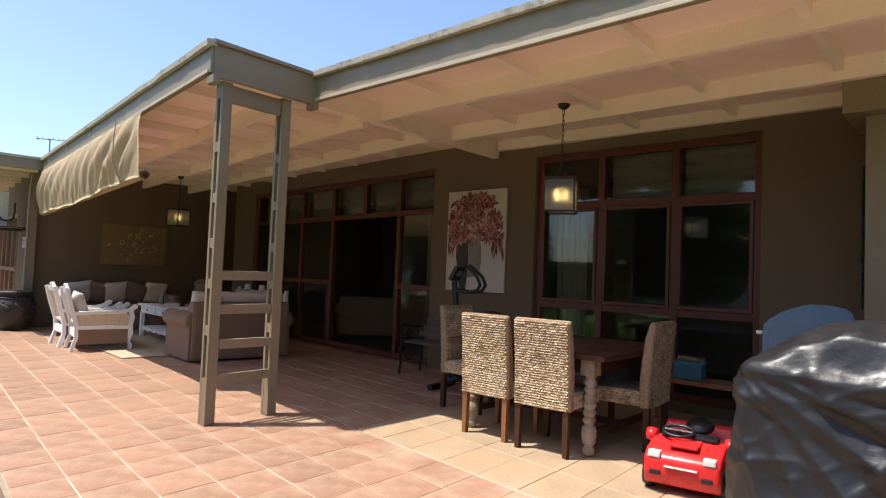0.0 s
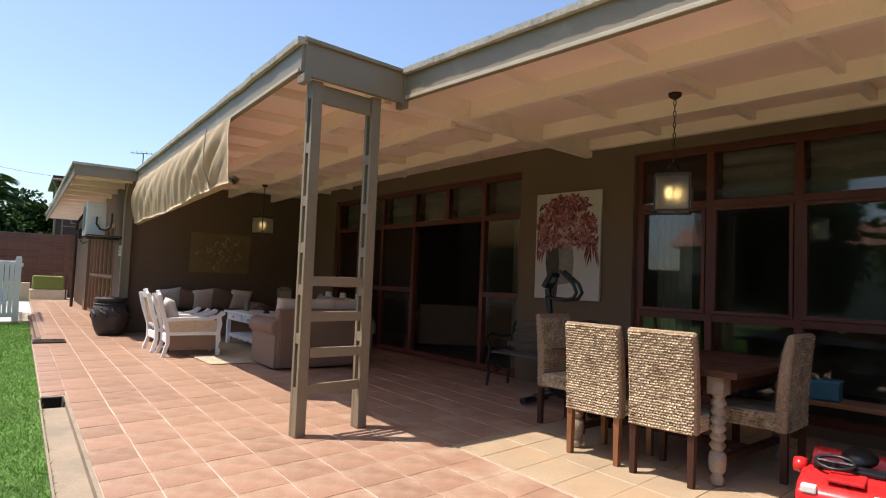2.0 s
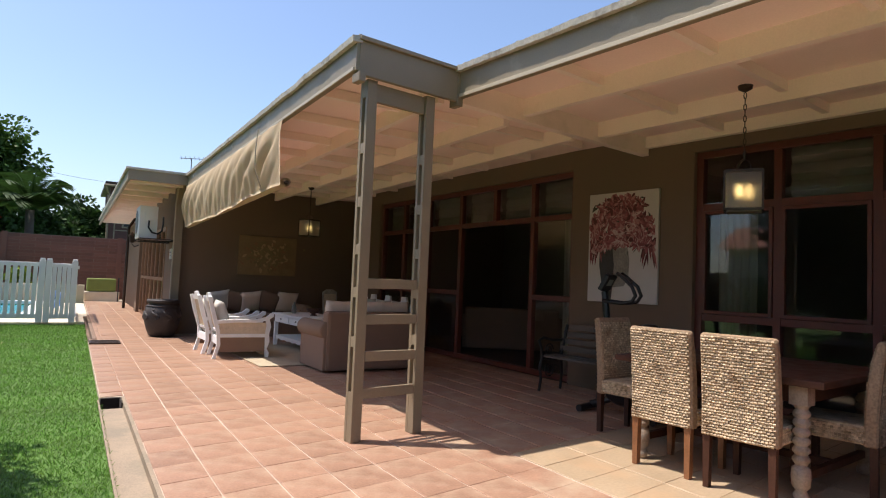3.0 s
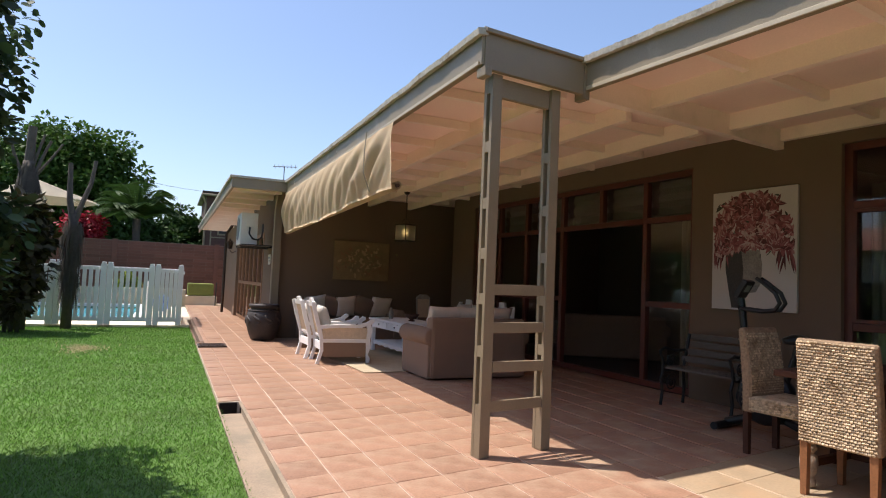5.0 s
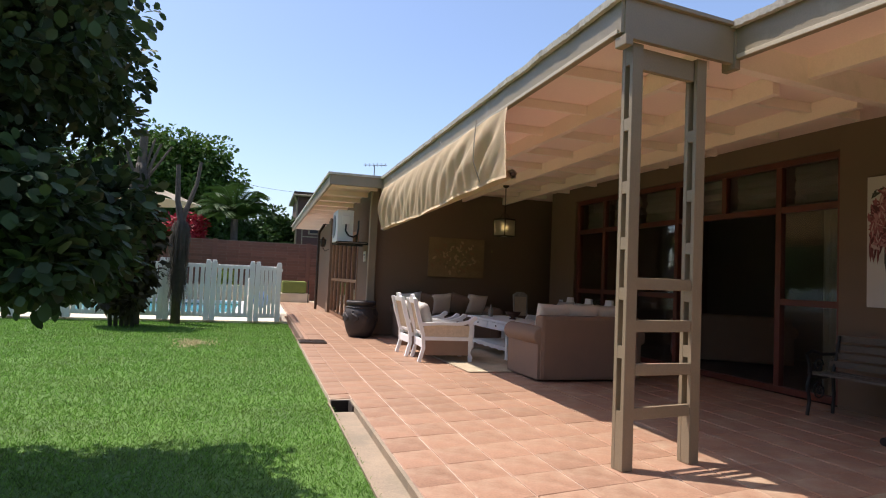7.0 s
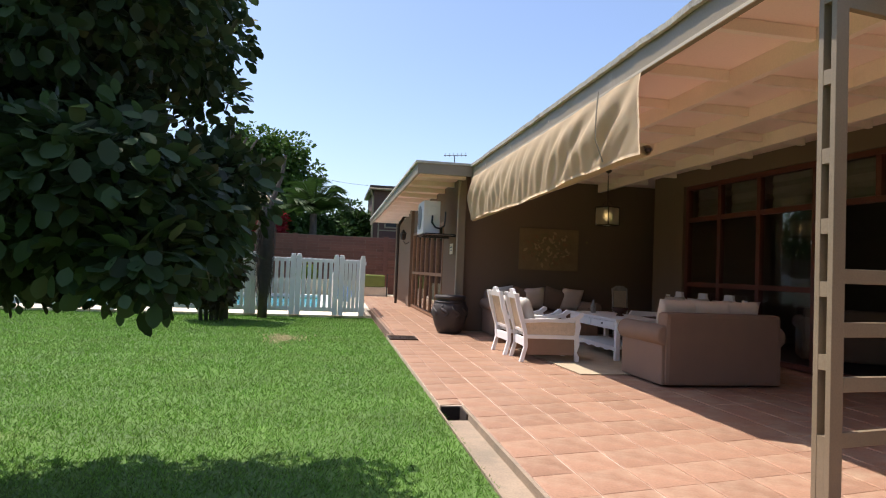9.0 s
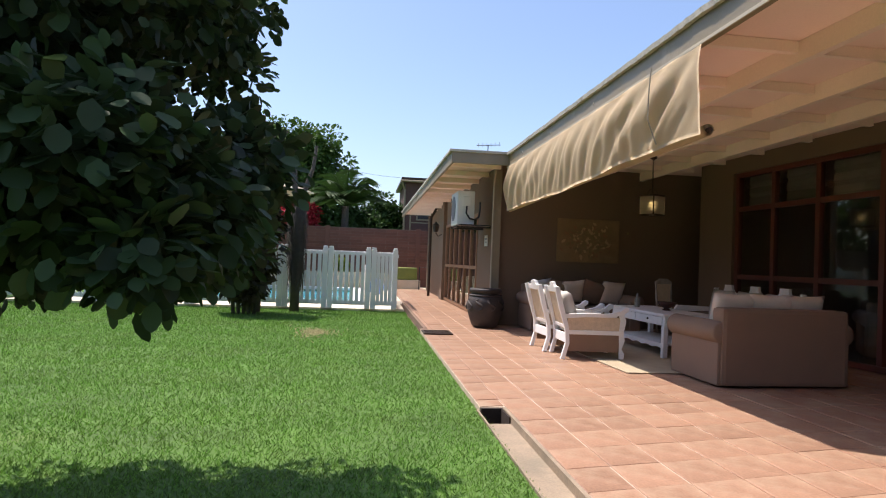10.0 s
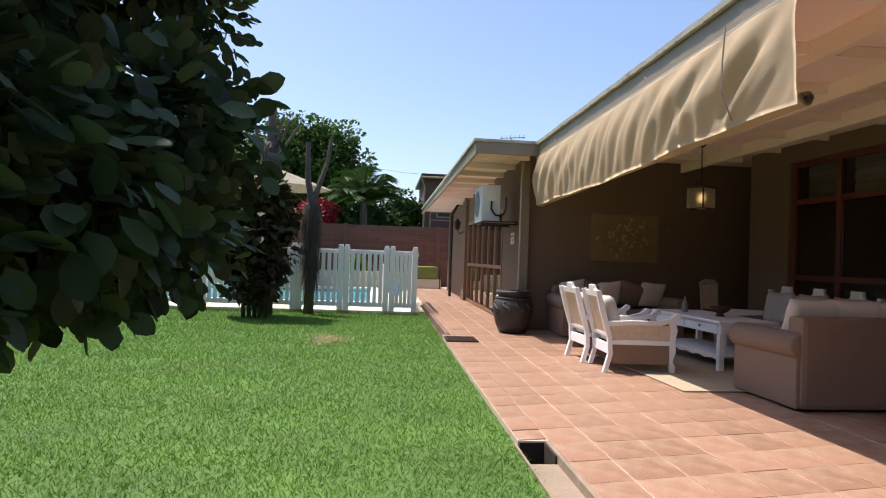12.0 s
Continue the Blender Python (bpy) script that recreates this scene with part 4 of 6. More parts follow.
part("handle_post", tube([(0, 0.1, 0.4), (0, 0.26, 0.9), (0, 0.3, 1.22)], 0.033, 10), M_BLACK, eb)
part("seat_post", tube([(0, -0.08, 0.4), (0, -0.2, 0.82)], 0.028, 10), M_BLACK, eb)
part("saddle", lathe([(0.02, -0.03), (0.12, -0.02), (0.13, 0.02), (0.05, 0.06)], 18, m=pose(0, -0.2, 0.86)), M_BLACK, eb, smooth=True)
for sx in (-1, 1):
    part("handlebar", tube([(sx * 0.03, 0.3, 1.13), (sx * 0.05, 0.22, 1.12), (sx * 0.06, 0.08, 1.11), (sx * 0.06, -0.03, 1.13), (sx * 0.06, -0.07, 1.19), (sx * 0.06, -0.03, 1.28), (sx * 0.05, 0.08, 1.37), (sx * 0.05, 0.14, 1.41)], 0.019, 10), M_BLACK, eb, smooth=True)
con = part("console", boxes((-0.09, 0.09, -0.02, 0.03, -0.08, 0.1), bevel=0.012), M_BLACK, eb, at=pose(0, 0.27, 1.3, 30, 0, 0))
part("display", boxes((-0.045, 0.045, -0.024, -0.0205, -0.01, 0.06)), mat("lcd", (0.3, 0.34, 0.3), 0.3), con, "grey display")
for s in (-1, 1):
    part("crank", tube([(s * 0.07, 0.06, 0.34), (s * 0.1, 0.06 - s * 0.02, 0.34 - s * 0.15), (s * 0.17, 0.06 - s * 0.02, 0.34 - s * 0.15)], 0.014, 8), M_BLACK, eb)
    part("pedal", boxes((s * 0.16 - 0.045, s * 0.16 + 0.045, 0.0 - s * 0.02, 0.12 - s * 0.02, 0.315 - s * 0.15, 0.34 - s * 0.15), bevel=0.006), M_BLACK, eb)

# Pillar at the end of the dining terrace, with an iron ornament
structure("pillar_near", boxes((2.2, 2.72, -4.62, -4.03, 0, 2.62), bevel=0.01), M_TRIMLIGHT, "thick pale rendered pillar", "pillar", NEAR)
structure("pillar_head", boxes((2.05, 2.87, -4.8, -3.9, 2.62, 2.862), bevel=0.01), M_TAUPE, "taupe beam block on the pillar", "beam", NEAR)
orn = thing("wall_ornament", "scrolled dark iron ornament hanging on the pillar", "ornament", NEAR @ pose(2.3, -4.025, 1.75))
for k in range(5):
    part("scroll", tube([(0.07 * (1 - a / 24) * math.cos(a * 0.55 + k), 0.012, -0.18 * k + 0.35 + 0.07 * (1 - a / 24) * math.sin(a * 0.55 + k)) for a in range(20)], 0.011, 6), M_CAST, orn)
part("stem", tube([(0, 0.012, -0.6), (0.02, 0.012, -0.2), (-0.02, 0.012, 0.1), (0, 0.012, 0.5)], 0.012, 6), M_CAST, orn)

# ---------------- lounge corner ----------------
M_SUEDE = mat("tan_suede", (0.235, 0.152, 0.104), 0.85, spread=0.12, scale=5, fine=110, bump=0.15, dist=0.003)
M_CUSH = mat("cream_cushion", (0.68, 0.58, 0.48), 0.9, spread=0.08, scale=7, fine=130, bump=0.15, dist=0.003)
M_CUSHD = mat("brown_cushion", (0.2, 0.13, 0.09), 0.9, spread=0.15, scale=7, fine=130)
M_STRIPE = mat("striped_cushion", (0.52, 0.49, 0.45), 0.9, spread=0.15, scale=9, fine=130)


def pillow(bm, w, h, d, m):
    """A stuffed cushion: width x, height z, depth y."""
    n = 10
    for side in (-1, 1):
        rows = []
        for j in range(n + 1):
            row = []
            for i in range(n + 1):
                a, b = 2 * i / n - 1, 2 * j / n - 1
                puff = ((1 - a ** 4) * (1 - b ** 4)) ** 0.5
                pinch = 1 - 0.06 * (1 - abs(a)) * abs(b) ** 3 - 0.0
                pin2 = 1 - 0.06 * (1 - abs(b)) * abs(a) ** 3
                wob = 1 + 0.12 * noise.noise(Vector((a * 2.2 + w * 9, b * 2.2, side)))
                row.append(bm.verts.new(m @ Vector((a * w / 2 * pin2, side * d / 2 * puff * wob, b * h / 2 * pinch))))
            rows.append(row)
        for p, q in zip(rows, rows[1:]):
            for i in range(n):
                bm.faces.new((p[i], p[i + 1], q[i + 1], q[i]))
    bmesh.ops.remove_doubles(bm, verts=bm.verts, dist=0.0005)
    return bm


def cushion(at, w, h, d, material, label, group="sofa cushions"):
    bm = bmesh.new()
    pillow(bm, w, h, d, Matrix())
    return tagged(part("cushion", bm, material, None, smooth=True, at=at), label, "cushion", group)


def sofa(at, width, depth, label, group=""):
    """Faces +y, back at y=0; the origin is the back's left floor corner."""
    s = thing("sofa", label, "sofa", at, group)
    part("base", boxes((0.2, width - 0.2, 0.16, depth - 0.02, 0.02, 0.3), bevel=0.02), M_SUEDE, s)
    part("backrest", boxes((0.05, width - 0.05, 0.0, 0.2, 0.02, 0.80), bevel=0.045), M_SUEDE, s)
    for x, out in ((0.0, -0.045), (width - 0.24, 0.045)):
        arm = part("arm", boxes((x + 0.02, x + 0.22, 0.03, depth, 0.02, 0.56), bevel=0.02), M_SUEDE, s)
        roll = [(0.012, -0.002), (0.1, 0.0), (0.115, 0.012), (0.115, depth - 0.03), (0.1, depth - 0.015), (0.012, depth - 0.013)]
        part("arm_roll", lathe(roll, 20, m=pose(x + 0.12 + out, depth + 0.01, 0.55, 90, 0, 0)), M_SUEDE, arm, smooth=True)
    n = 2
    wseat = (width - 0.44) / n
    for k in range(n):
        bm = bmesh.new()
        box(bm, 0.22 + wseat * k + 0.004, 0.22 + wseat * (k + 1) - 0.004, 0.2, depth + 0.01, 0.302, 0.45, bevel=0.04)
        part("seat_cushion", bm, M_SUEDE, s, smooth=True)
    return s


sofa(pose(2.73, 8.24, 0, 0, 0, 0.8), 1.5, 0.93, "tan suede two-seat sofa turned away from the lawn")
for k, (x, ang) in enumerate(((3.1, 6), (3.5, -5), (3.88, 3))):
    cushion(pose(x, 8.62, 0.70, -18, 0, 180 + ang), 0.52, 0.5, 0.17, M_CUSH, "plump cream cushion on the tan sofa")
sofa(pose(4.15, 13.78, 0, 0, 0, 180), 2.05, 0.9, "tan suede sofa against the back wall")
for k, (x, m_c) in enumerate(((2.42, M_STRIPE), (2.72, M_CUSHD), (3.05, M_CUSH), (3.42, M_CUSHD), (3.8, M_CUSH))):
    cushion(pose(x, 13.42 + 0.02 * (k % 2), 0.69, 17, (-9, 12, -6, 15, 4)[k], (5, -8, 10, -4, 6)[k]), 0.46, 0.44, 0.16, m_c, ("pale striped cushion on the back sofa", "brown cushion on the back sofa", "cream cushion on the back sofa", "brown cushion on the back sofa", "cream cushion on the back sofa")[k])


sofa(pose(6.35, 10.5, 0, 0, 0, -35), 1.9, 0.9, "tan suede sofa in the dim room behind the open doors")


def armchair(at):
    """White cane armchair; faces +x, the origin is its middle on the floor."""
    c = thing("armchair", "white painted armchair with cane sides and a striped cushion", "armchair", at, "white armchairs")
    W = 0.28
    for s in (-1, 1):
        y = s * W
        back = [(-0.42, 0.004), (-0.37, 0.004), (-0.315, 0.2), (-0.33, 0.4), (-0.42, 0.72), (-0.47, 0.9), (-0.52, 0.89), (-0.46, 0.65), (-0.375, 0.38), (-0.365, 0.2)]
        part("back_leg", slab(back, y - 0.024, y + 0.024), M_WHITE, c)
        front = [(0.33, 0.004), (0.375, 0.004), (0.385, 0.08), (0.35, 0.14), (0.385, 0.24), (0.375, 0.36), (0.40, 0.48), (0.37, 0.6), (0.315, 0.6), (0.33, 0.48), (0.315, 0.34), (0.32, 0.2)]
        part("front_leg", slab(front, y - 0.026, y + 0.026), M_WHITE, c, "white carved front leg")
        arm = [(-0.40, 0.56), (-0.1, 0.575), (0.18, 0.575), (0.32, 0.61), (0.395, 0.67), (0.43, 0.66), (0.43, 0.62), (0.36, 0.57), (0.2, 0.53), (-0.1, 0.53), (-0.38, 0.51)]
        a = part("arm", slab(arm, y - 0.035, y + 0.035), M_WHITE, c, "white scrolled arm rail")
        part("side_rail", boxes((-0.33, 0.34, y - 0.02, y + 0.02, 0.31, 0.36), bevel=0.004), M_WHITE, c)
        cane = bmesh.new()
        for k in range(22):
            x = -0.335 + 0.03 * k
            box(cane, x, x + 0.014, y - 0.003, y + 0.001, 0.362, 0.53)
        box(cane, -0.34, 0.33, y - 0.0062, y - 0.0042, 0.362, 0.53)
        for k in range(6):
            z = 0.368 + 0.028 * k
            box(cane, -0.34, 0.33, y + 0.0015, y + 0.005, z, z + 0.013)
        part("cane_side", cane, mat("cane", (0.62, 0.5, 0.36), 0.7, spread=0.15, scale=20) if "cane" not in bpy.data.materials else bpy.data.materials["cane"], c, "pale woven cane panel")
        part("side_panel", boxes((-0.32, 0.32, y - 0.008, y + 0.008, 0.1, 0.31)), M_SUEDE, c, "tan lower side panel")
    part("rear_rail", boxes((-0.36, -0.32, -W + 0.024, W - 0.024, 0.2, 0.31), bevel=0.004), M_WHITE, c)
    part("front_rail", boxes((0.32, 0.36, -W + 0.026, W - 0.026, 0.28, 0.36), bevel=0.004), M_WHITE, c)
    tilt = pose(-0.345, 0, 0.40, 0, -14, 0)
    crest = [(-0.25, 0.44), (0.25, 0.44), (0.26, 0.5), (0.12, 0.5), (0.09, 0.52), (0.07, 0.565), (-0.07, 0.565), (-0.09, 0.52), (-0.12, 0.5), (-0.26, 0.5)]
    bm = slab(crest, -0.02, 0.02)
    bmesh.ops.transform(bm, matrix=tilt @ Matrix.Rotation(radians(90), 4, "Z"), verts=bm.verts)
    part("crest_rail", bm, M_WHITE, c, "white crest rail with raised centre")
    bm = bmesh.new()
    box(bm, -0.012, 0.012, -W + 0.025, W - 0.025, -0.02, 0.02, m=tilt)
    part("lower_back_rail", bm, M_WHITE, c)
    bm = bmesh.new()
    for k in range(18):
        y = -W + 0.03 + 0.0285 * k
        box(bm, -0.004, 0.0, y, y + 0.014, 0.02, 0.45, m=tilt)
    for k in range(15):
        z = 0.03 + 0.0285 * k
        box(bm, 0.0005, 0.004, -W + 0.025, W - 0.025, z, z + 0.013, m=tilt)
    part("cane_back", bm, bpy.data.materials["cane"], c, "pale woven cane back")
    seat = bmesh.new()
    box(seat, -0.31, 0.36, -W + 0.03, W - 0.03, 0.315, 0.45, bevel=0.04)
    part("seat_cushion", seat, M_STRIPE, c, "pale seat cushion", smooth=True)
    bm = bmesh.new()
    pillow(bm, 0.46, 0.42, 0.15, pose(-0.28, 0, 0.64, 0, -16, 0) @ pose(0, 0, 0, 0, 0, 90))
    part("back_cushion", bm, M_STRIPE, c, "pale striped back cushion", smooth=True)
    return c


armchair(pose(2.13, 10.21, 0, 0, 0, -3))
armchair(pose(2.06, 10.86, 0, 0, 0, 2))

ct = thing("coffee_table", "white painted coffee table with a scalloped lower shelf", "coffee table", pose(3.40, 10.83, 0, 0, 0, 2))
part("tabletop", boxes((-0.37, 0.37, -0.82, 0.82, 0.555, 0.59), bevel=0.008), M_WHITE, ct)
part("frieze", boxes((-0.32, 0.32, -0.77, 0.77, 0.43, 0.553)), M_WHITE, ct)
for k in range(2):
    dr = part("drawer", boxes((-0.335, -0.321, -0.72 + 0.74 * k, -0.02 + 0.74 * k, 0.445, 0.54), bevel=0.004), M_WHITE, ct)
    part("knob", lathe([(0.004, 0), (0.012, 0.004), (0.014, 0.014), (0.006, 0.022)], 10, m=pose(-0.335, -0.37 + 0.74 * k, 0.495, 0, -90, 0)), M_IRON, dr, "small dark knob")
for sx in (-1, 1):
    for sy in (-1, 1):
        part("leg", boxes((sx * 0.3 - 0.032, sx * 0.3 + 0.032, sy * 0.74 - 0.032, sy * 0.74 + 0.032, 0.003, 0.43), bevel=0.006), M_WHITE, ct)
part("shelf", boxes((-0.31, 0.31, -0.76, 0.76, 0.17, 0.195), bevel=0.004), M_WHITE, ct)
sc = [(-0.7, 0.17), (0.7, 0.17)] + [(0.7 - 1.4 * i / 42, 0.12 + 0.022 * abs(math.sin(i / 42 * math.pi * 5)) - (0.035 if i in (0, 42) else 0)) for i in range(43)]
bm = slab(sc, -0.012, 0.012)
bmesh.ops.transform(bm, matrix=pose(-0.29, 0, 0, 0, 0, 90), verts=bm.verts)
part("scalloped_apron", bm, M_WHITE, ct)

# Things on the coffee table
fig = thing("table_ornament", "dark ornament on the white coffee table", "ornament", pose(3.43, 10.63, 0.592))
part("bowl", lathe([(0.05, 0), (0.06, 0.01), (0.03, 0.03), (0.1, 0.07), (0.13, 0.12), (0.12, 0.12), (0.02, 0.04)], 20), M_DARKWOOD, fig, smooth=True)
vs = thing("glass_bottle", "small grey bottle on the coffee table", "bottle", pose(3.28, 11.23, 0.592))
part("body", lathe([(0.035, 0), (0.04, 0.01), (0.04, 0.12), (0.014, 0.16), (0.014, 0.2), (0.003, 0.2)], 14), M_VASE, vs, smooth=True)

# Rug
M_RUG = mat("sisal_rug", (0.42, 0.345, 0.235), 0.95, spread=0.18, scale=5, fine=150, bump=0.4, dist=0.004)
bm = boxes((0, 2.05, 0, 2.7, 0.004, 0.014), bevel=0.003)
tagged(part("rug", bm, M_RUG, None, at=pose(2.14, 8.98, 0.002, 0, 0, 2)), "pale woven sisal rug under the coffee table", "rug")

# Settee along the house wall
st = thing("settee", "white wooden three-seat settee with crested back and striped cushions", "sofa", pose(4.98, 10.95, 0, 0, 0, 90))
for x in (-1.0, 1.0):
    part("end_frame", slab([(-0.7, 0.004), (-0.64, 0.004), (-0.64, 0.5), (-0.05, 0.52), (-0.05, 0.004), (0.0, 0.004), (0.02, 0.9), (-0.03, 0.9), (-0.05, 0.58), (-0.68, 0.6), (-0.72, 0.54)], x - 0.03, x + 0.03, m=Matrix(((0, 1, 0, 0), (-1, 0, 0, 0), (0, 0, 1, 0), (0, 0, 0, 1)))), M_WHITE, st)
part("seat_frame", boxes((-0.97, 0.97, 0.03, 0.68, 0.24, 0.32), bevel=0.01), M_WHITE, st)
part("back_panel", boxes((-0.97, 0.97, -0.015, 0.02, 0.34, 0.84), bevel=0.01), M_WHITE, st)
for k in range(3):
    x = -0.65 + 0.65 * k
    part("crest", slab([(x - 0.16, 0.84), (x + 0.16, 0.84), (x + 0.1, 0.89), (x + 0.09, 0.96), (x - 0.09, 0.96), (x - 0.1, 0.89)], -0.02, 0.02), M_WHITE, st)
    bm = bmesh.new()
    box(bm, x - 0.31, x + 0.31, 0.06, 0.7, 0.322, 0.45, bevel=0.04)
    part("seat_cushion", bm, M_STRIPE, st, smooth=True)
    bm = bmesh.new()
    pillow(bm, 0.58, 0.46, 0.16, pose(x, 0.12, 0.65, 10, 0, 0))
    part("back_cushion", bm, M_STRIPE, st, smooth=True)

# White paint greyed in its colour to stand for the corner's deep shade.
M_SHADED_WHITE = mat("shaded_white_paint", (0.4, 0.36, 0.3), 0.6, spread=0.2, scale=9, dirt=(0.25, 0.21, 0.16))
hc = thing("high_back_chair", "white cane high-back chair in the lounge corner", "chair", pose(4.66, 12.85, 0, 0, 0, 10) @ Matrix.Diagonal((0.8, 0.8, 0.86, 1)))
for sx in (-1, 1):
    part("back_post", tube([(sx * 0.19, 0.2, 0.004), (sx * 0.19, 0.2, 0.45), (sx * 0.2, 0.27, 1.1)], 0.022, 8), M_SHADED_WHITE, hc)
    part("front_leg", tube([(sx * 0.2, -0.2, 0.004), (sx * 0.2, -0.2, 0.43)], 0.022, 8), M_SHADED_WHITE, hc)
part("seat", boxes((-0.22, 0.22, -0.22, 0.22, 0.43, 0.48), bevel=0.015), M_STRIPE, hc, "cream seat")
part("crest", slab([(-0.2, 1.05), (0.2, 1.05), (0.2, 1.1), (0.1, 1.16), (-0.1, 1.16), (-0.2, 1.1)], 0.25, 0.28), M_SHADED_WHITE, hc)
part("cane_back", boxes((-0.18, 0.18, 0.245, 0.252, 0.6, 1.05)), bpy.data.materials["cane"], hc, "pale cane back")

# Clay pot at the corner
M_CLAY = mat("dark_clay", (0.034, 0.026, 0.024), 0.6, spread=0.35, scale=6, fine=50, bump=0.4, dist=0.01, dirt=(0.075, 0.06, 0.05))
pot = thing("clay_pot", "large dark clay pot with raised leaf relief", "pot", pose(1.42, 13.42, 0) @ Matrix.Diagonal((0.9, 0.9, 1.06, 1)))
part("vessel", lathe([(0.2, 0.003), (0.25, 0.02), (0.31, 0.14), (0.36, 0.3), (0.365, 0.42), (0.33, 0.52), (0.29, 0.555), (0.27, 0.575), (0.31, 0.595), (0.325, 0.63), (0.31, 0.66), (0.26, 0.66), (0.24, 0.6), (0.22, 0.55), (0.01, 0.53)], 40), M_CLAY, pot, smooth=True)
for k in range(9):
    a = 2 * math.pi * k / 9
    ring = [(0.372 * math.cos(a + 0.22 * math.sin(i * 0.5)) * (1 - 0.1 * (i / 12)), 0.372 * math.sin(a + 0.22 * math.sin(i * 0.5)) * (1 - 0.1 * (i / 12)), 0.3 + 0.19 * i / 12) for i in range(13)]
    part("relief", tube(ring, [0.008 + 0.024 * math.sin(math.pi * (i + 0.5) / 13.5) for i in range(13)], 6), M_CLAY, pot, smooth=True)
part("band", lathe([(0.3, 0.53), (0.335, 0.535), (0.335, 0.55), (0.295, 0.56)], 40), M_CLAY, pot, smooth=True)

# Air conditioner on its bracket
ac = thing("air_conditioner", "white outdoor air conditioner unit on a black bracket", "air conditioner", pose(0.98, 14.3, 1.89))
part("casing", boxes((0, 0.34, 0, 0.84, 0, 0.66), bevel=0.015), M_WPL, ac)
part("fan_grille", lathe([(0.24, 0.0), (0.25, 0.012), (0.22, 0.016), (0.2, 0.004)], 28, m=pose(0.0, 0.5, 0.34, 0, -90, 0)), mat("grey_grille", (0.25, 0.26, 0.27), 0.5), ac, "grey fan ring")
for k in range(9):
    z = 0.14 + 0.05 * k
    part("grille_bar", tube([(-0.012, 0.5 - math.sqrt(max(0.001, 0.046 - (z - 0.34) ** 2)), z), (-0.012, 0.5 + math.sqrt(max(0.001, 0.046 - (z - 0.34) ** 2)), z)], 0.006, 6), bpy.data.materials["grey_grille"], ac)
part("valve_cover", boxes((0.1, 0.27, -0.03, 0.0, 0.36, 0.55), bevel=0.01), M_WPL, ac)
part("hose", tube([(0.18, -0.02, 0.36), (0.17, -0.05, 0.22), (0.24, -0.06, 0.12), (0.34, -0.05, 0.1), (0.42, -0.04, 0.16), (0.44, -0.03, 0.3), (0.44, -0.02, 0.45)], 0.018, 8), M_BLACK, ac, "black insulated hose")
part("bracket", boxes((0.0, 0.68, 0.02, 0.06, -0.05, -0.004), (0.0, 0.68, 0.78, 0.82, -0.05, -0.004), (0.02, 0.06, 0.06, 0.78, -0.04, -0.01), (0.0, 0.6, -0.32, 0.02, -0.03, -0.01)), M_BLACK, ac, "black steel bracket")

# Wall lantern, notice and sconce on the far wing
sc = thing("wall_lantern", "dark wall lantern beside the path door", "lamp", pose(1.56, 21.2, 2.05))
part("arm", tube([(0, 0, -0.05), (-0.12, 0, -0.12), (-0.2, 0, -0.02)], 0.014, 8), M_IRON, sc)
part("body", lathe([(0.03, 0.0), (0.07, 0.02), (0.1, 0.2), (0.12, 0.21), (0.05, 0.28), (0.015, 0.33)], 6, m=pose(-0.2, 0, 0)), M_IRON, sc)
nt = thing("wall_notice", "small pale notice plate on the wall", "sign", pose(1.655, 14.55, 1.5))
part("plate", boxes((-0.012, 0, 0, 0.3, 0, 0.22), bevel=0.003), M_WPL, nt)
part("text_bar", boxes((-0.0145, -0.0125, 0.04, 0.26, 0.13, 0.16), (-0.0145, -0.0125, 0.04, 0.2, 0.07, 0.09)), M_BLUEGREY, nt, "unreadable grey lines")
dn = thing("downpipe", "dark brown downpipe leaning at the far wing's end", "pipe", pose(1.35, 22.6, 0))
part("pipe", tube([(0, 0, 0.004), (0, 0, 2.6), (0.2, 0, 2.95)], 0.045, 12), M_IRON, dn)

# Metal grate set in the paving
gr = thing("drain_grate", "flat dark metal grate lying on the tiles", "grate", pose(0.2, 12.1, 0.003))
part("frame", boxes((0, 0.46, 0, 0.03, 0, 0.02), (0, 0.46, 0.47, 0.5, 0, 0.02), (0, 0.03, 0.03, 0.47, 0, 0.02), (0.43, 0.46, 0.03, 0.47, 0, 0.02)), M_IRON, gr)
for k in range(14):
    y = 0.04 + 0.0305 * k
    part("bar", boxes((0.03, 0.43, y, y + 0.02, 0.0, 0.016)), M_IRON, gr)

# ---------------- garden ----------------
M_DECK = mat("pool_paving", (0.62, 0.54, 0.42), 0.8, spread=0.15, scale=3, fine=50)
structure("pool_deck", boxes((-8.5, 0.0, 16.9, 18.9, -0.5, -0.01), (-8.5, 0.3, 18.9, 25.6, -0.5, -0.55), (-1.15, 0.3, 18.9, 25.6, -0.55, -0.01), (0.0, 0.2, 17.0, 18.9, -0.5, -0.01), (0.2, 0.26, 19.0, 25.6, -0.5, -0.12)), M_DECK, "pale paving around the swimming pool", "paving")
structure("pool_coping", boxes((-8.5, -0.85, 18.6, 18.9, -0.008, 0.04), (-1.15, -0.85, 18.9, 25.6, -0.008, 0.04), (-8.5, -0.85, 25.6, 26.0, -0.06, 0.04), bevel=0.01), M_WHITE, "white coping stones round the pool", "coping")
M_WATER = mat("pool_water", (0.05, 0.42, 0.55), 0.06, spread=0.12, scale=1.2, fine=6, bump=0.25, dist=0.02)
structure("pool_water", boxes((-8.5, -1.15, 18.9, 25.6, -0.5, -0.09)), M_WATER, "bright turquoise swimming pool water", "water")
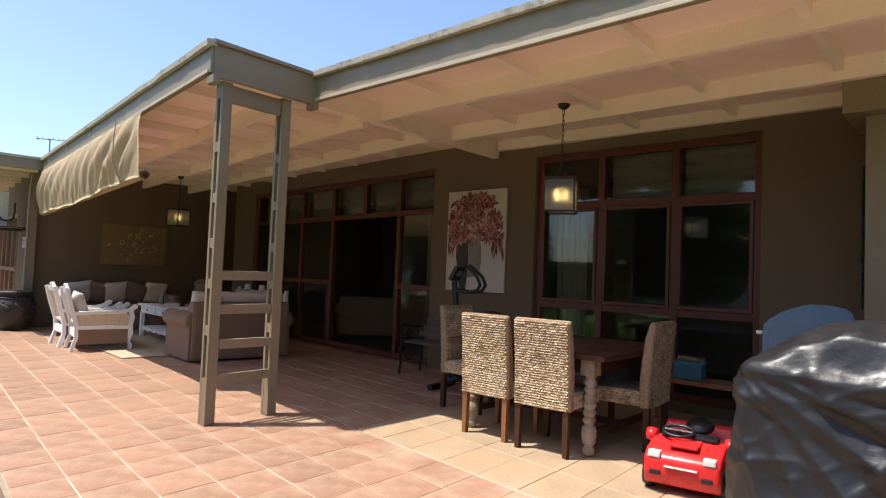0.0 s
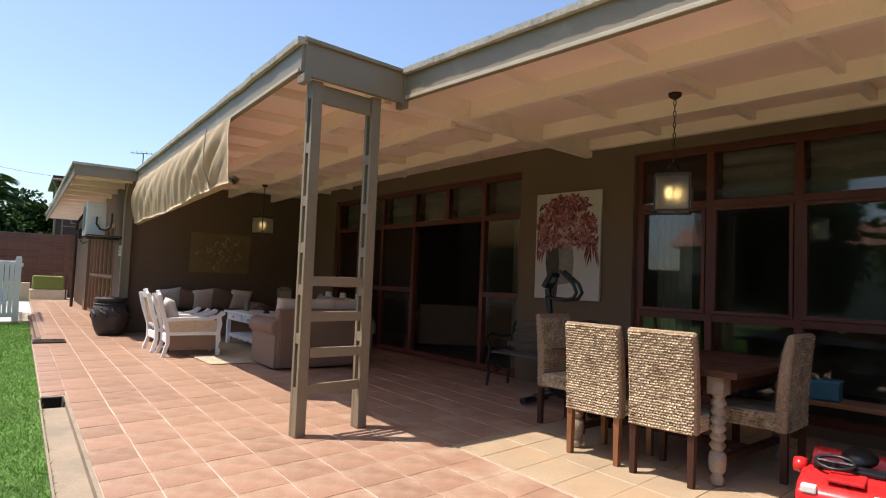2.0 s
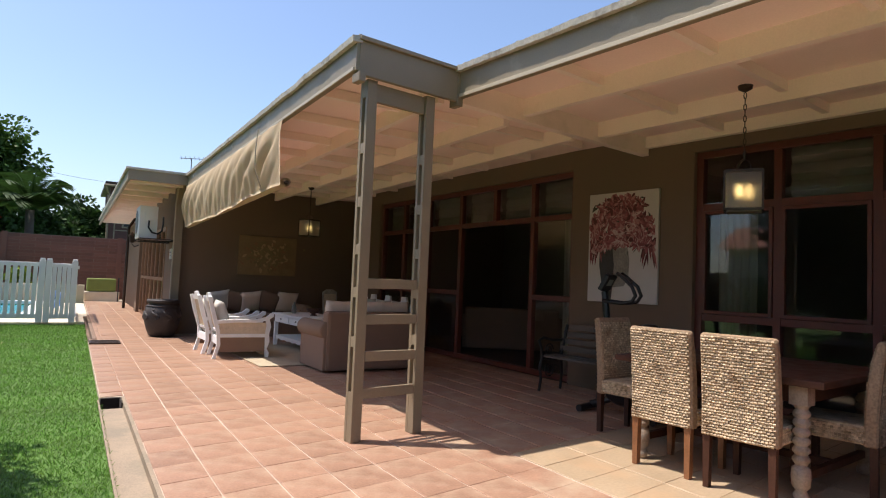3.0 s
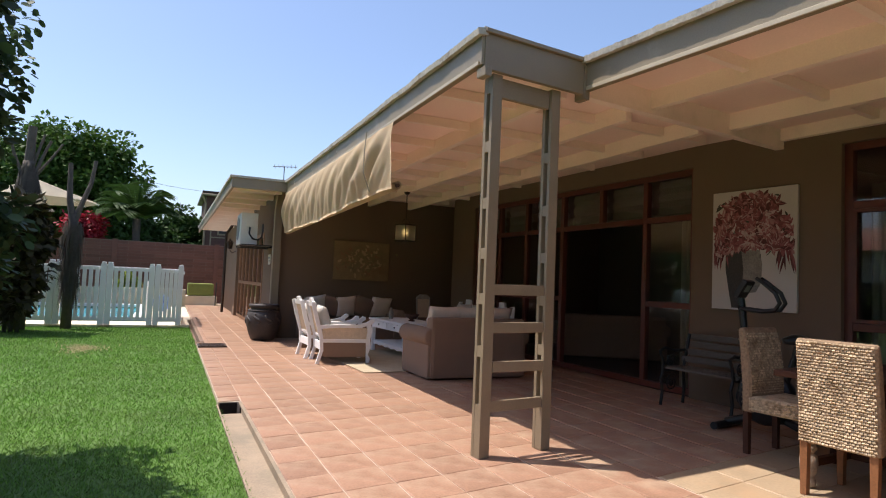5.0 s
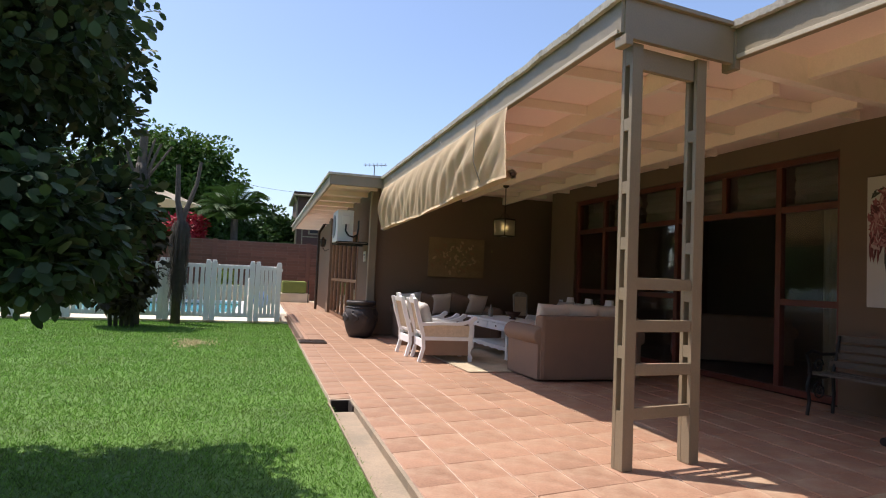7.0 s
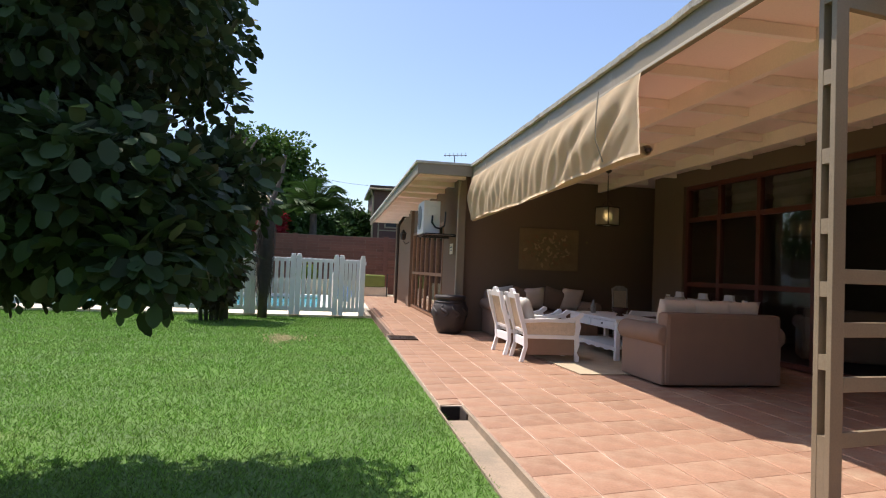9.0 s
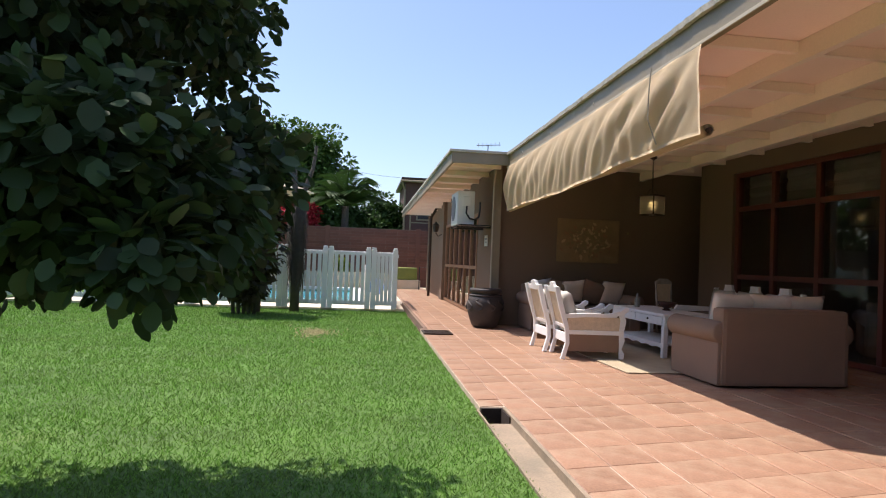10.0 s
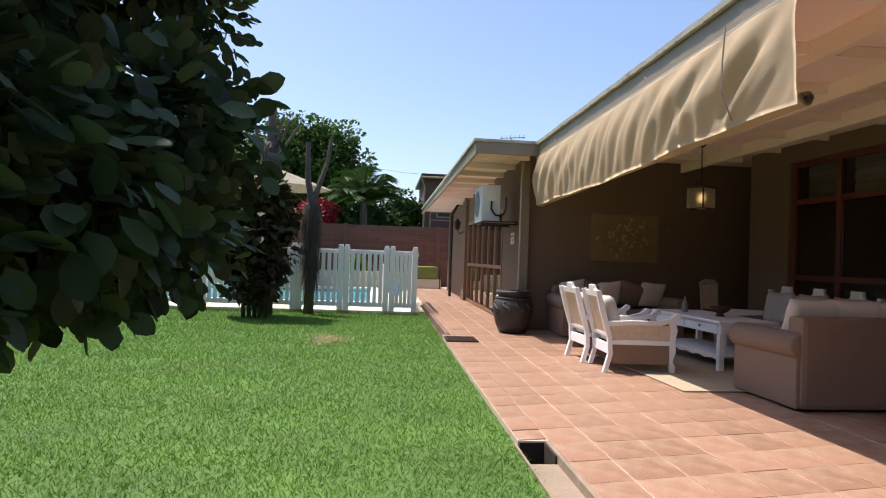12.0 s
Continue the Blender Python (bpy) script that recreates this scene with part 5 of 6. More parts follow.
structure("low_wall", boxes((-14, 0.3, 26.3, 26.5, -0.1, 0.62), bevel=0.01), mat("cream_garden_wall", (0.55, 0.46, 0.33), 0.9, spread=0.1, scale=2), "low cream garden wall behind the pool", "wall")
M_KERB = mat("stained_concrete_edge", (0.2, 0.13, 0.09), 0.9, spread=0.3, scale=6, fine=60, bump=0.3, dirt=(0.1, 0.075, 0.055))
structure("channel_bed", boxes((0.2, 0.32, 12.95, 19.0, -0.5, -0.12)), M_KERB, "stained concrete bed of the path channel", "drain")
structure("channel_wall", boxes((0.27, 0.34, 13.0, 19.0, -0.12, 0.012), (0.2, 0.34, 12.9, 13.0, -0.12, 0.006), bevel=0.008), M_KERB, "worn concrete edge of the path channel", "kerb")
structure("paving_foot", boxes((-0.6, 3.5, 26.9, 29.0, -0.25, 0.0)), M_DECK, "paving at the path's end", "paving")

# White picket fence
fence = thing("picket_fence", "white painted picket fence in front of the pool", "fence", pose(0, 16.85, 0))


def fence_post(x, h=1.42, w=0.06):
    bm = boxes((x - w, x + w, -0.055, 0.055, 0.0, h - 0.05), bevel=0.004)
    box(bm, x - w * 0.8, x + w * 0.8, -0.045, 0.045, h - 0.05, h, bevel=0.012)
    part("post", bm, M_WHITE, fence)


def fence_panel(x0, x1, n=6):
    part("rail", boxes((x0, x1, -0.02, 0.02, 1.23, 1.32), bevel=0.004), M_WHITE, fence)
    part("rail", boxes((x0, x1, -0.02, 0.02, 0.08, 0.18), bevel=0.004), M_WHITE, fence)
    step = (x1 - x0) / n
    for k in range(n):
        c = x0 + step * (k + 0.5)
        part("picket", boxes((c - 0.04, c + 0.04, -0.034, -0.021, 0.1, 1.3), bevel=0.003), M_WHITE, fence)


xs = [-0.06, -0.55, -1.54, -2.54, -3.54, -4.54, -5.54, -6.54, -7.54, -8.54, -9.54]
for i, x in enumerate(xs):
    fence_post(x)
    if 0 < i:
        fence_post(x - 0.13)
for i in range(len(xs) - 1):
    fence_panel(xs[i + 1] + 0.06, xs[i] - (0.06 if i == 0 else 0.19), 4 if i == 0 else 6)
fs = thing("fence_side", "white picket fence running back along the path", "fence", pose(-0.02, 16.95, 0))
for k in range(18):
    part("picket", boxes((-0.012, 0.012, 0.1 + 0.17 * k, 0.19 + 0.17 * k, 0.02, 1.3), bevel=0.003), M_WHITE, fs)
part("rail", boxes((0.013, 0.05, 0.05, 3.2, 1.2, 1.28), (0.013, 0.05, 0.05, 3.2, 0.1, 0.18)), M_WHITE, fs)
fl = thing("pool_float", "blue and white pool toy behind the gate", "pool toy", pose(-0.45, 18.3, 0.0))
part("ring", lathe([(0.12 + 0.1 * math.cos(a), 0.1 * math.sin(a)) for a in [2 * math.pi * i / 12 for i in range(13)]], 24, m=pose(0, 0, 0.45, 80, 0, 20)), mat("blue_vinyl", (0.05, 0.2, 0.6), 0.3), fl, smooth=True)
part("board", boxes((-0.35, -0.28, -0.2, 0.2, 0.004, 1.0), bevel=0.02), M_WPL, fl)

# Green box on a cream plinth, wire stand
gbx = thing("planter_box", "faded green padded box on a cream plinth", "box", pose(0.38, 27.1, 0) @ Matrix.Diagonal((1.3, 1, 1, 1)))
part("plinth", boxes((-0.05, 0.85, 0, 0.7, 0.0, 0.36), bevel=0.02), M_DECK, gbx)
part("top", boxes((0.0, 0.75, 0.05, 0.65, 0.362, 0.86), bevel=0.05), mat("faded_green", (0.2, 0.24, 0.06), 0.85, spread=0.2), gbx, "faded green top")
wst = thing("wire_stand", "black wire stand beside the path", "stand", pose(1.62, 26.95, 0))
part("frame", tube([(-0.2, 0, 0.0), (-0.2, 0, 0.9), (0.15, 0, 0.9), (0.15, 0, 0.0)], 0.02, 8), M_BLACK, wst)

# Boundary wall and neighbour's building
bw = thing("wall_boundary", "weathered red-brown boundary wall in long courses", "wall", kind="structure")
part("core", boxes((-24, 4.6, 29.1, 29.3, -0.1, 2.48), (-24.2, -24, -10, 29.3, -0.1, 2.48)), M_MORTAR, bw)
bmc = bmesh.new()
box(bmc, 0, 0.985, -0.03, 0.0, 0, 0.115)
course = mesh("course", bmc, M_BRICK)
for j in range(20):
    for i in range(15):
        ob = new("brick", course)
        ob.parent = bw
        ob.location = (-10.2 + i + 0.5 * (j % 2) - 0.2, 29.098 - 0.004 * ((i * 7 + j * 3) % 3), 0.02 + 0.122 * j)
for x in range(7):
    part("pier", boxes((-22 + 3.9 * x, -21.8 + 3.9 * x, 29.03, 29.1, -0.1, 2.52), bevel=0.01), M_BRICK, bw)
nb = thing("neighbour_house", "neighbour's brick house with a flat dark roof", "house", pose(1.25, 35, 0))
part("wall", boxes((0, 6, 0, 6, -0.1, 5.4)), mat("dark_brick", (0.1, 0.055, 0.045), 0.9, spread=0.3, scale=6), nb)
rf = part("roof", boxes((-0.25, 6.2, -0.3, 6.2, 5.4, 5.55), bevel=0.01), M_IRON, nb)
part("gutter", tube([(-0.3, -0.34, 5.35), (6.2, -0.34, 5.35)], 0.06, 8), M_TRIMLIGHT, rf, "grey gutter")
part("downpipe", tube([(-0.05, -0.08, 0), (-0.05, -0.08, 4.9), (-0.25, -0.3, 5.3)], 0.05, 8), M_TRIMLIGHT, nb, "grey downpipe")
wd = part("window", boxes((0.6, 1.8, -0.06, -0.002, 3.3, 4.5), bevel=0.01), M_TRIMLIGHT, nb, "pale window frame")
part("pane", boxes((0.68, 1.72, -0.066, -0.061, 3.38, 4.42)), M_BLACK, wd)
part("balcony_rail", boxes((0.2, 5.5, -0.9, -0.86, 3.5, 3.56), (0.2, 5.5, -0.9, -0.86, 3.1, 3.15), (0.2, 0.26, -0.9, -0.86, 2.6, 3.56), (2.8, 2.86, -0.9, -0.86, 2.6, 3.56), (0.2, 5.5, -0.9, 0, 2.5, 2.6)), M_TRIMLIGHT, nb, "pale balcony rail")
an = thing("aerial", "thin television aerial on the roof", "aerial", pose(2.86, 21.0, 3.09))
part("mast", tube([(0, 0, 0), (0, 0, 1.72)], 0.014, 6), M_IRON, an)
part("boom", tube([(-0.35, 0, 1.68), (0.4, 0, 1.74)], 0.01, 6), M_IRON, an)
for k in range(6):
    part("element", tube([(-0.36 + 0.13 * k, -0.3, 1.69 + 0.012 * k), (-0.24 + 0.13 * k, 0.3, 1.69 + 0.012 * k)], 0.007, 5), M_IRON, an)
cb = thing("overhead_cable", "thin overhead cable across the sky", "cable", pose(0, 0, 0))
part("wire", tube([(-5.5 + 0.8 * k, 37 - 0.27 * k, 7.2 - 0.21 * k - 0.02 * k * (8 - k)) for k in range(9)], 0.008, 5), M_BLACK, cb)


# Foliage
def leaf_mat(name, colour, rough=0.5, trans=0.3, spread=0.35, patch=None):
    """Leaf with light passing through; changes from leaf to leaf."""
    m = bpy.data.materials.new(name)
    m.use_nodes = True
    nt = m.node_tree
    b = nt.nodes["Principled BSDF"]
    geo = nt.nodes.new("ShaderNodeNewGeometry")
    mr = nt.nodes.new("ShaderNodeMapRange")
    mr.inputs["To Min"].default_value, mr.inputs["To Max"].default_value = 1 - spread, 1 + spread
    nt.links.new(geo.outputs["Random Per Island"], mr.inputs[0])
    vm = nt.nodes.new("ShaderNodeVectorMath")
    vm.operation = "SCALE"
    vm.inputs[0].default_value = colour
    nt.links.new(mr.outputs[0], vm.inputs["Scale"])
    if patch:
        tc = nt.nodes.new("ShaderNodeTexCoord")
        no = nt.nodes.new("ShaderNodeTexNoise")
        no.inputs["Scale"].default_value, no.inputs["Detail"].default_value, no.inputs["Roughness"].default_value = 1.3, 6, 0.7
        nt.links.new(tc.outputs["Object"], no.inputs["Vector"])
        pr = nt.nodes.new("ShaderNodeMapRange")
        pr.inputs["From Min"].default_value, pr.inputs["From Max"].default_value = 0.45, 0.75
        nt.links.new(no.outputs[0], pr.inputs[0])
        px = nt.nodes.new("ShaderNodeMix")
        px.data_type = "RGBA"
        px.inputs[6].default_value, px.inputs[7].default_value = (*colour, 1), (*patch, 1)
        nt.links.new(pr.outputs[0], px.inputs[0])
        nt.links.new(px.outputs[2], vm.inputs[0])
    nt.links.new(vm.outputs[0], b.inputs["Base Color"])
    b.inputs["Roughness"].default_value = rough
    b.inputs["Specular IOR Level"].default_value = 0.25
    tr = nt.nodes.new("ShaderNodeBsdfTranslucent")
    mx = nt.nodes.new("ShaderNodeMixShader")
    mx.inputs[0].default_value = trans
    nt.links.new(vm.outputs[0], tr.inputs[0])
    nt.links.new(b.outputs[0], mx.inputs[1])
    nt.links.new(tr.outputs[0], mx.inputs[2])
    nt.links.new(mx.outputs[0], nt.nodes["Material Output"].inputs[0])
    return m


M_LEAF = leaf_mat("glossy_dark_leaf", (0.044, 0.078, 0.031), 0.55, 0.3, 0.5)
M_LEAF.node_tree.nodes["Principled BSDF"].inputs["Specular IOR Level"].default_value = 0.3
M_LEAF_FAR = leaf_mat("mid_green_leaf", (0.06, 0.12, 0.022), 0.6, 0.25)
M_LEAF_FAR2 = leaf_mat("deep_green_leaf", (0.04, 0.085, 0.02), 0.6, 0.2)
M_LEAF_RED = leaf_mat("red_leaf", (0.28, 0.02, 0.035), 0.5, 0.25)
M_LEAF_CROTON = leaf_mat("croton_leaf", (0.05, 0.042, 0.018), 0.6, 0.12, 0.6)
M_BARK = mat("bark", (0.08, 0.08, 0.06), 0.95, spread=0.35, scale=8, fine=60, bump=0.6, dist=0.02)
M_GREYBARK = mat("grey_trunk", (0.095, 0.08, 0.066), 0.95, spread=0.35, scale=10, fine=70, bump=0.6, dist=0.02)
M_BLADE = leaf_mat("grass_blade", (0.128, 0.27, 0.042), 0.55, 0.4, 0.55, patch=(0.165, 0.262, 0.06))
LEAF_SHAPE = np.array([(0, 0, 0), (0.28, 0.30, 0.02), (0.62, 0.36, -0.02), (0.88, 0.2, -0.07), (1.0, 0, -0.12), (0.88, -0.2, -0.07), (0.62, -0.36, -0.02), (0.28, -0.30, 0.02), (0.3, 0, -0.05), (0.65, 0, -0.10)])
LEAF_FACES = np.array([(0, 8, 1), (1, 8, 9), (1, 9, 2), (2, 9, 3), (3, 9, 4), (0, 7, 8), (7, 9, 8), (7, 6, 9), (6, 5, 9), (5, 4, 9)])
QUAD_SHAPE = np.array([(0, 0, 0), (0.5, 0.35, 0.0), (1.0, 0, -0.1), (0.5, -0.35, 0.0)])
QUAD_FACES = np.array([(0, 1, 2), (0, 2, 3)])


def scatter(name, places, ways, ups, sizes, shape, faces, material, parent=None):
    """One mesh of many leaves: places, the way each points, its upper side, its length."""
    places, ways, ups = (np.asarray(a, float) for a in (places, ways, ups))
    ways /= np.linalg.norm(ways, axis=1, keepdims=True) + 1e-9
    side = np.cross(ups, ways)
    side /= np.linalg.norm(side, axis=1, keepdims=True) + 1e-9
    up = np.cross(ways, side)
    s = np.asarray(sizes, float)[:, None, None]
    v = places[:, None, :] + s * (shape[None, :, 0, None] * ways[:, None, :] + shape[None, :, 1, None] * side[:, None, :] + shape[None, :, 2, None] * up[:, None, :])
    n, k = len(places), len(shape)
    f = (faces[None] + (np.arange(n) * k)[:, None, None]).reshape(-1, faces.shape[1])
    me = bpy.data.meshes.new(name)
    me.vertices.add(n * k)
    me.vertices.foreach_set("co", v.reshape(-1))
    me.loops.add(f.size)
    me.loops.foreach_set("vertex_index", f.reshape(-1).astype(np.int32))
    me.polygons.add(len(f))
    me.polygons.foreach_set("loop_start", (np.arange(len(f)) * faces.shape[1]).astype(np.int32))
    me.update(calc_edges=True)
    me.validate()
    me.materials.append(material)
    ob = new(name, me)
    if parent:
        ob.parent = parent
    return ob


def crown_points(rs, clumps, each, size, spread):
    """Leaves in clumps on twigs: a place, a way out of the clump and an up for each."""
    pts, ways, ups = [], [], []
    for c, r in clumps:
        p = rs.normal(size=(each, 3))
        p /= np.linalg.norm(p, axis=1, keepdims=True)
        rad = r * rs.uniform(0.35, 1.0, (each, 1)) ** 0.6
        pts.append(np.array(c) + p * rad)
        w = p + rs.normal(size=(each, 3)) * spread + np.array((0, 0, -0.35))
        ways.append(w)
        ups.append(rs.normal(size=(each, 3)) * 0.5 + np.array((0, 0, 1)))
    return np.concatenate(pts), np.concatenate(ways), np.concatenate(ups)


def tree(name, label, at, trunk, limbs, clumps, each, size, material, bark=None, shape=QUAD_SHAPE, faces=QUAD_FACES, seed=1, category="tree", group=""):
    rs = np.random.RandomState(seed)
    t = thing(name, label, category, at, group)
    if trunk:
        part("trunk", tube(trunk[0], trunk[1], 10), bark or M_BARK, t, smooth=True)
    for pts, rad in limbs:
        part("limb", tube(pts, rad, 7), bark or M_BARK, t, smooth=True)
    p, w, u = crown_points(rs, clumps, each, size, 0.5)
    scatter("crown", p, w, u, rs.uniform(0.7, 1.25, len(p)) * size, shape, faces, material, t)
    return t


def ball_clumps(rs, centre, radii, n, r):
    """Clump centres spread unevenly over an uneven crown."""
    out = []
    for k in range(n):
        d = rs.normal(size=3)
        d /= np.linalg.norm(d)
        f = rs.uniform(0.45, 1.0) * (0.85 + 0.3 * noise.noise(Vector(d * 1.7 + centre[0])))
        out.append(((centre[0] + d[0] * radii[0] * f, centre[1] + d[1] * radii[1] * f, centre[2] + d[2] * radii[2] * f), r * rs.uniform(0.6, 1.2)))
    return out


# The shading tree over the lawn: boughs hang low towards the terrace
rs = np.random.RandomState(7)


def bough_field(n, xr, yr, zr, r):
    """Clump centres on hanging boughs: the skirt bulges low down, draws in at head height and swells again above."""
    out = []
    while len(out) < n:
        x, y, z = (rs.uniform(*q) for q in (xr, yr, zr))
        edge = (2.1 if z < 1.5 else 1.74 if z < 2.05 else 2.08) - 0.2 * max(0, y - 4.9)
        edge += 0.2 * noise.noise(Vector((y * 1.9, z * 1.9, 3.0)))
        low = 1.07 + 0.08 * noise.noise(Vector((x * 2.2, y * 2.2, 9.0)))
        if x + r * 0.7 > edge or z < low or (y < 4.3 and z > 2.6):
            continue
        out.append(((x, y - 5.1, z), r * rs.uniform(0.75, 1.15)))
    return out


clumps = ball_clumps(rs, (-0.5, 0.1, 2.9), (1.9, 1.4, 1.75), 122, 0.36)
clumps += bough_field(240, (0.4, 2.2), (4.3, 6.3), (0.95, 3.3), 0.2)
clumps += bough_field(190, (0.7, 2.1), (4.1, 5.4), (0.9, 1.45), 0.17)
clumps += bough_field(150, (-0.2, 2.2), (4.7, 6.6), (1.9, 3.4), 0.24)
clumps += bough_field(110, (-1.2, 0.7), (4.2, 6.2), (0.95, 2.3), 0.3)
TREE = (-3.2, 5.1, 0.06)
limbs = []
for k in range(16):
    c = clumps[k * 9][0]
    limbs.append(([(0, 0, 1.1 + 0.04 * k), (c[0] * 0.4, c[1] * 0.4, 1.4 + (c[2] - 1.3) * 0.5), c], [0.07, 0.04, 0.012]))
for k in range(152, len(clumps), 18):
    c = clumps[k][0]
    limbs.append(([(0, 0, 1.3), (c[0] * 0.45, c[1] * 0.45, c[2] + 0.45), c], [0.05, 0.03, 0.008]))
tree("lawn_tree", "leafy dark green tree shading the lawn, boughs hanging low", pose(*TREE), ([(0, 0, -0.17), (0.03, 0.0, 0.6), (0, 0.05, 1.4), (0.1, 0, 2.4)], [0.17, 0.13, 0.11, 0.07]), limbs, clumps, 100, 0.066, M_LEAF, shape=LEAF_SHAPE, faces=LEAF_FACES, seed=3)

# Two shaggy palm-like trunks by the fence, with a croton at their foot
M_SHAG = mat("dry_thatch", (0.085, 0.075, 0.06), 0.95, spread=0.4, scale=12, fine=90, bump=0.8, dist=0.03)


def shag(name, n, centre_fn, length, width, parent, seed):
    r2 = np.random.RandomState(seed)
    pts, ways, ups = [], [], []
    for k in range(n):
        p, out = centre_fn(r2)
        pts.append(p)
        ways.append((out[0] * 0.16, out[1] * 0.16, -1))
        ups.append((out[0], out[1], 0.1))
    strand = np.array([(0, -width, 0), (0, width, 0), (0.6, width * 0.7, 0.01), (1, 0, 0.0), (0.6, -width * 0.7, 0.01)])
    return scatter(name, pts, ways, ups, r2.uniform(0.6, 1.3, n) * length, strand, np.array([(0, 1, 2), (0, 2, 4), (2, 3, 4)]), M_SHAG, parent)


def skirted(at, h0, h1, r0, r1, tops, label, seed, skirt):
    t = thing("shaggy_trunk", label, "tree", at, "shaggy trunks")
    part("trunk", tube([(0, 0, -0.07), (0.02, 0, h0 * 0.5), (0, 0, h0), (0, 0, h1)], [r0 * 1.25, r0, r0, r0 * 0.8], 12), M_GREYBARK, t, smooth=True)
    for pts, rad in tops:
        part("stub", tube(pts, rad, 8), M_GREYBARK, t, "sawn-off grey limb")

    def spot(r2):
        a = r2.uniform(0, 6.283)
        z = r2.uniform(*skirt[:2])
        f = (z - skirt[0]) / (skirt[1] - skirt[0])
        r = skirt[2] + (skirt[3] - skirt[2]) * f
        r *= r2.uniform(0.6, 1.05)
        return (r * math.cos(a), r * math.sin(a), z), (math.cos(a), math.sin(a))

    shag("thatch", 900, spot, 0.42, 0.02, t, seed)
    return t


skirted(pose(-3.08, 15.9, 0), 2.6, 3.4, 0.13, 0.2, [([(0, 0, 3.2), (0.01, 0, 3.7), (0.02, 0, 4.12)], [0.1, 0.085, 0.08]), ([(0.1, 0, 3.1), (0.26, 0, 3.6), (0.36, 0, 3.86)], [0.04, 0.03, 0.025]), ([(0.1, 0.1, 3.1), (0.36, 0.1, 3.5), (0.56, 0.1, 3.84)], [0.035, 0.025, 0.02]), ([(-0.1, 0, 3.1), (-0.26, 0, 3.5), (-0.34, 0, 3.8)], [0.04, 0.03, 0.025]), ([(0.05, 0, 3.2), (0.18, 0, 3.75), (0.24, 0, 3.98)], [0.035, 0.028, 0.022])], "grey shaggy trunk with sawn-off limbs", 5, (2.65, 3.4, 0.3, 0.1))
skirted(pose(-2.26, 16.25, 0), 2.2, 2.4, 0.085, 0.2, [([(0, 0, 2.2), (-0.1, 0, 2.7), (-0.13, 0, 3.5)], [0.08, 0.06, 0.045]), ([(0, 0, 2.2), (0.12, 0, 2.6), (0.28, 0, 3.1), (0.34, 0, 3.6)], [0.075, 0.055, 0.042, 0.035])], "grey shaggy trunk forking into two bare limbs", 6, (0.75, 2.25, 0.14, 0.2))
rs2 = np.random.RandomState(21)
tree("croton_shrub", "tall dark croton shrub at the foot of the trunks", pose(-3.15, 15.3, 0), None, [([(0.1 * k - 0.2, 0, -0.06), (0.15 * k - 0.3, 0.05, 1.2), (0.2 * k - 0.4, 0.05, 2.2)], [0.04, 0.03, 0.015]) for k in range(5)], ball_clumps(rs2, (0, 0, 1.45), (0.72, 0.55, 1.3), 95, 0.25), 40, 0.2, M_LEAF_CROTON, seed=8, category="shrub")

# Trees beyond the wall
rs3 = np.random.RandomState(31)
tree("garden_tree", "broad green tree beyond the boundary wall", pose(-5.6, 37.5, 0), ([(0, 0, -0.1), (0.1, 0, 2.5), (0, 0, 5)], [0.4, 0.32, 0.2]), [([(0, 0, 2.5), (s * 1.5, 0, 4.2), (s * 2.6, 0.3, 6)], [0.2, 0.13, 0.05]) for s in (-1, -0.4, 0.5, 1)], ball_clumps(rs3, (0, 0, 5.4), (4.9, 3.2, 3.5), 330, 0.75), 110, 0.26, M_LEAF_FAR, seed=11, group="trees beyond the wall")
tree("garden_tree", "dense low green tree beyond the boundary wall", pose(0.2, 37.5, 0), ([(0, 0, -0.1), (0, 0, 2.0)], [0.25, 0.15]), [], ball_clumps(rs3, (0, 0, 2.9), (2.5, 1.6, 2.0), 110, 0.55), 90, 0.24, M_LEAF_FAR2, seed=12, group="trees beyond the wall")
tree("garden_tree", "dark green tree beyond the boundary wall", pose(-13.0, 36.0, 0), ([(0, 0, -0.1), (0, 0, 3.0)], [0.35, 0.2]), [], ball_clumps(rs3, (0, 0, 4.3), (4.6, 3.0, 3.6), 200, 0.8), 50, 0.28, M_LEAF_FAR2, seed=13, group="trees beyond the wall")
tree("garden_tree", "rounded green tree at the side of the garden", pose(-15.5, 22.0, 0), ([(0, 0, -0.1), (0, 0, 2.5)], [0.3, 0.2]), [], ball_clumps(rs3, (0, 0, 3.1), (4.0, 4.6, 3.0), 180, 0.75), 50, 0.26, M_LEAF_FAR, seed=14, group="trees beyond the wall")
tree("garden_tree", "dense dark green tree behind the palm", pose(-2.3, 36.6, 0), ([(0, 0, -0.1), (0, 0, 2.0)], [0.25, 0.15]), [], ball_clumps(rs3, (0, 0, 2.6), (2.2, 1.5, 2.1), 110, 0.55), 80, 0.24, M_LEAF_FAR2, seed=18, group="trees beyond the wall")
tree("garden_tree", "rounded dark green tree beyond the boundary wall", pose(-10.2, 38.5, 0), ([(0, 0, -0.1), (0, 0, 3.0)], [0.3, 0.2]), [], ball_clumps(rs3, (0, 0, 4.6), (3.4, 2.4, 3.2), 170, 0.7), 70, 0.26, M_LEAF_FAR, seed=19, group="trees beyond the wall")
tree("red_shrub", "red-leaved shrub above the boundary wall", pose(-3.6, 30.3, 0), None, [([(0, 0, -0.1), (0, 0, 2.4)], [0.06, 0.03])], ball_clumps(rs3, (0, 0, 2.9), (0.85, 0.6, 0.75), 34, 0.3), 40, 0.2, M_LEAF_RED, seed=15, category="shrub")
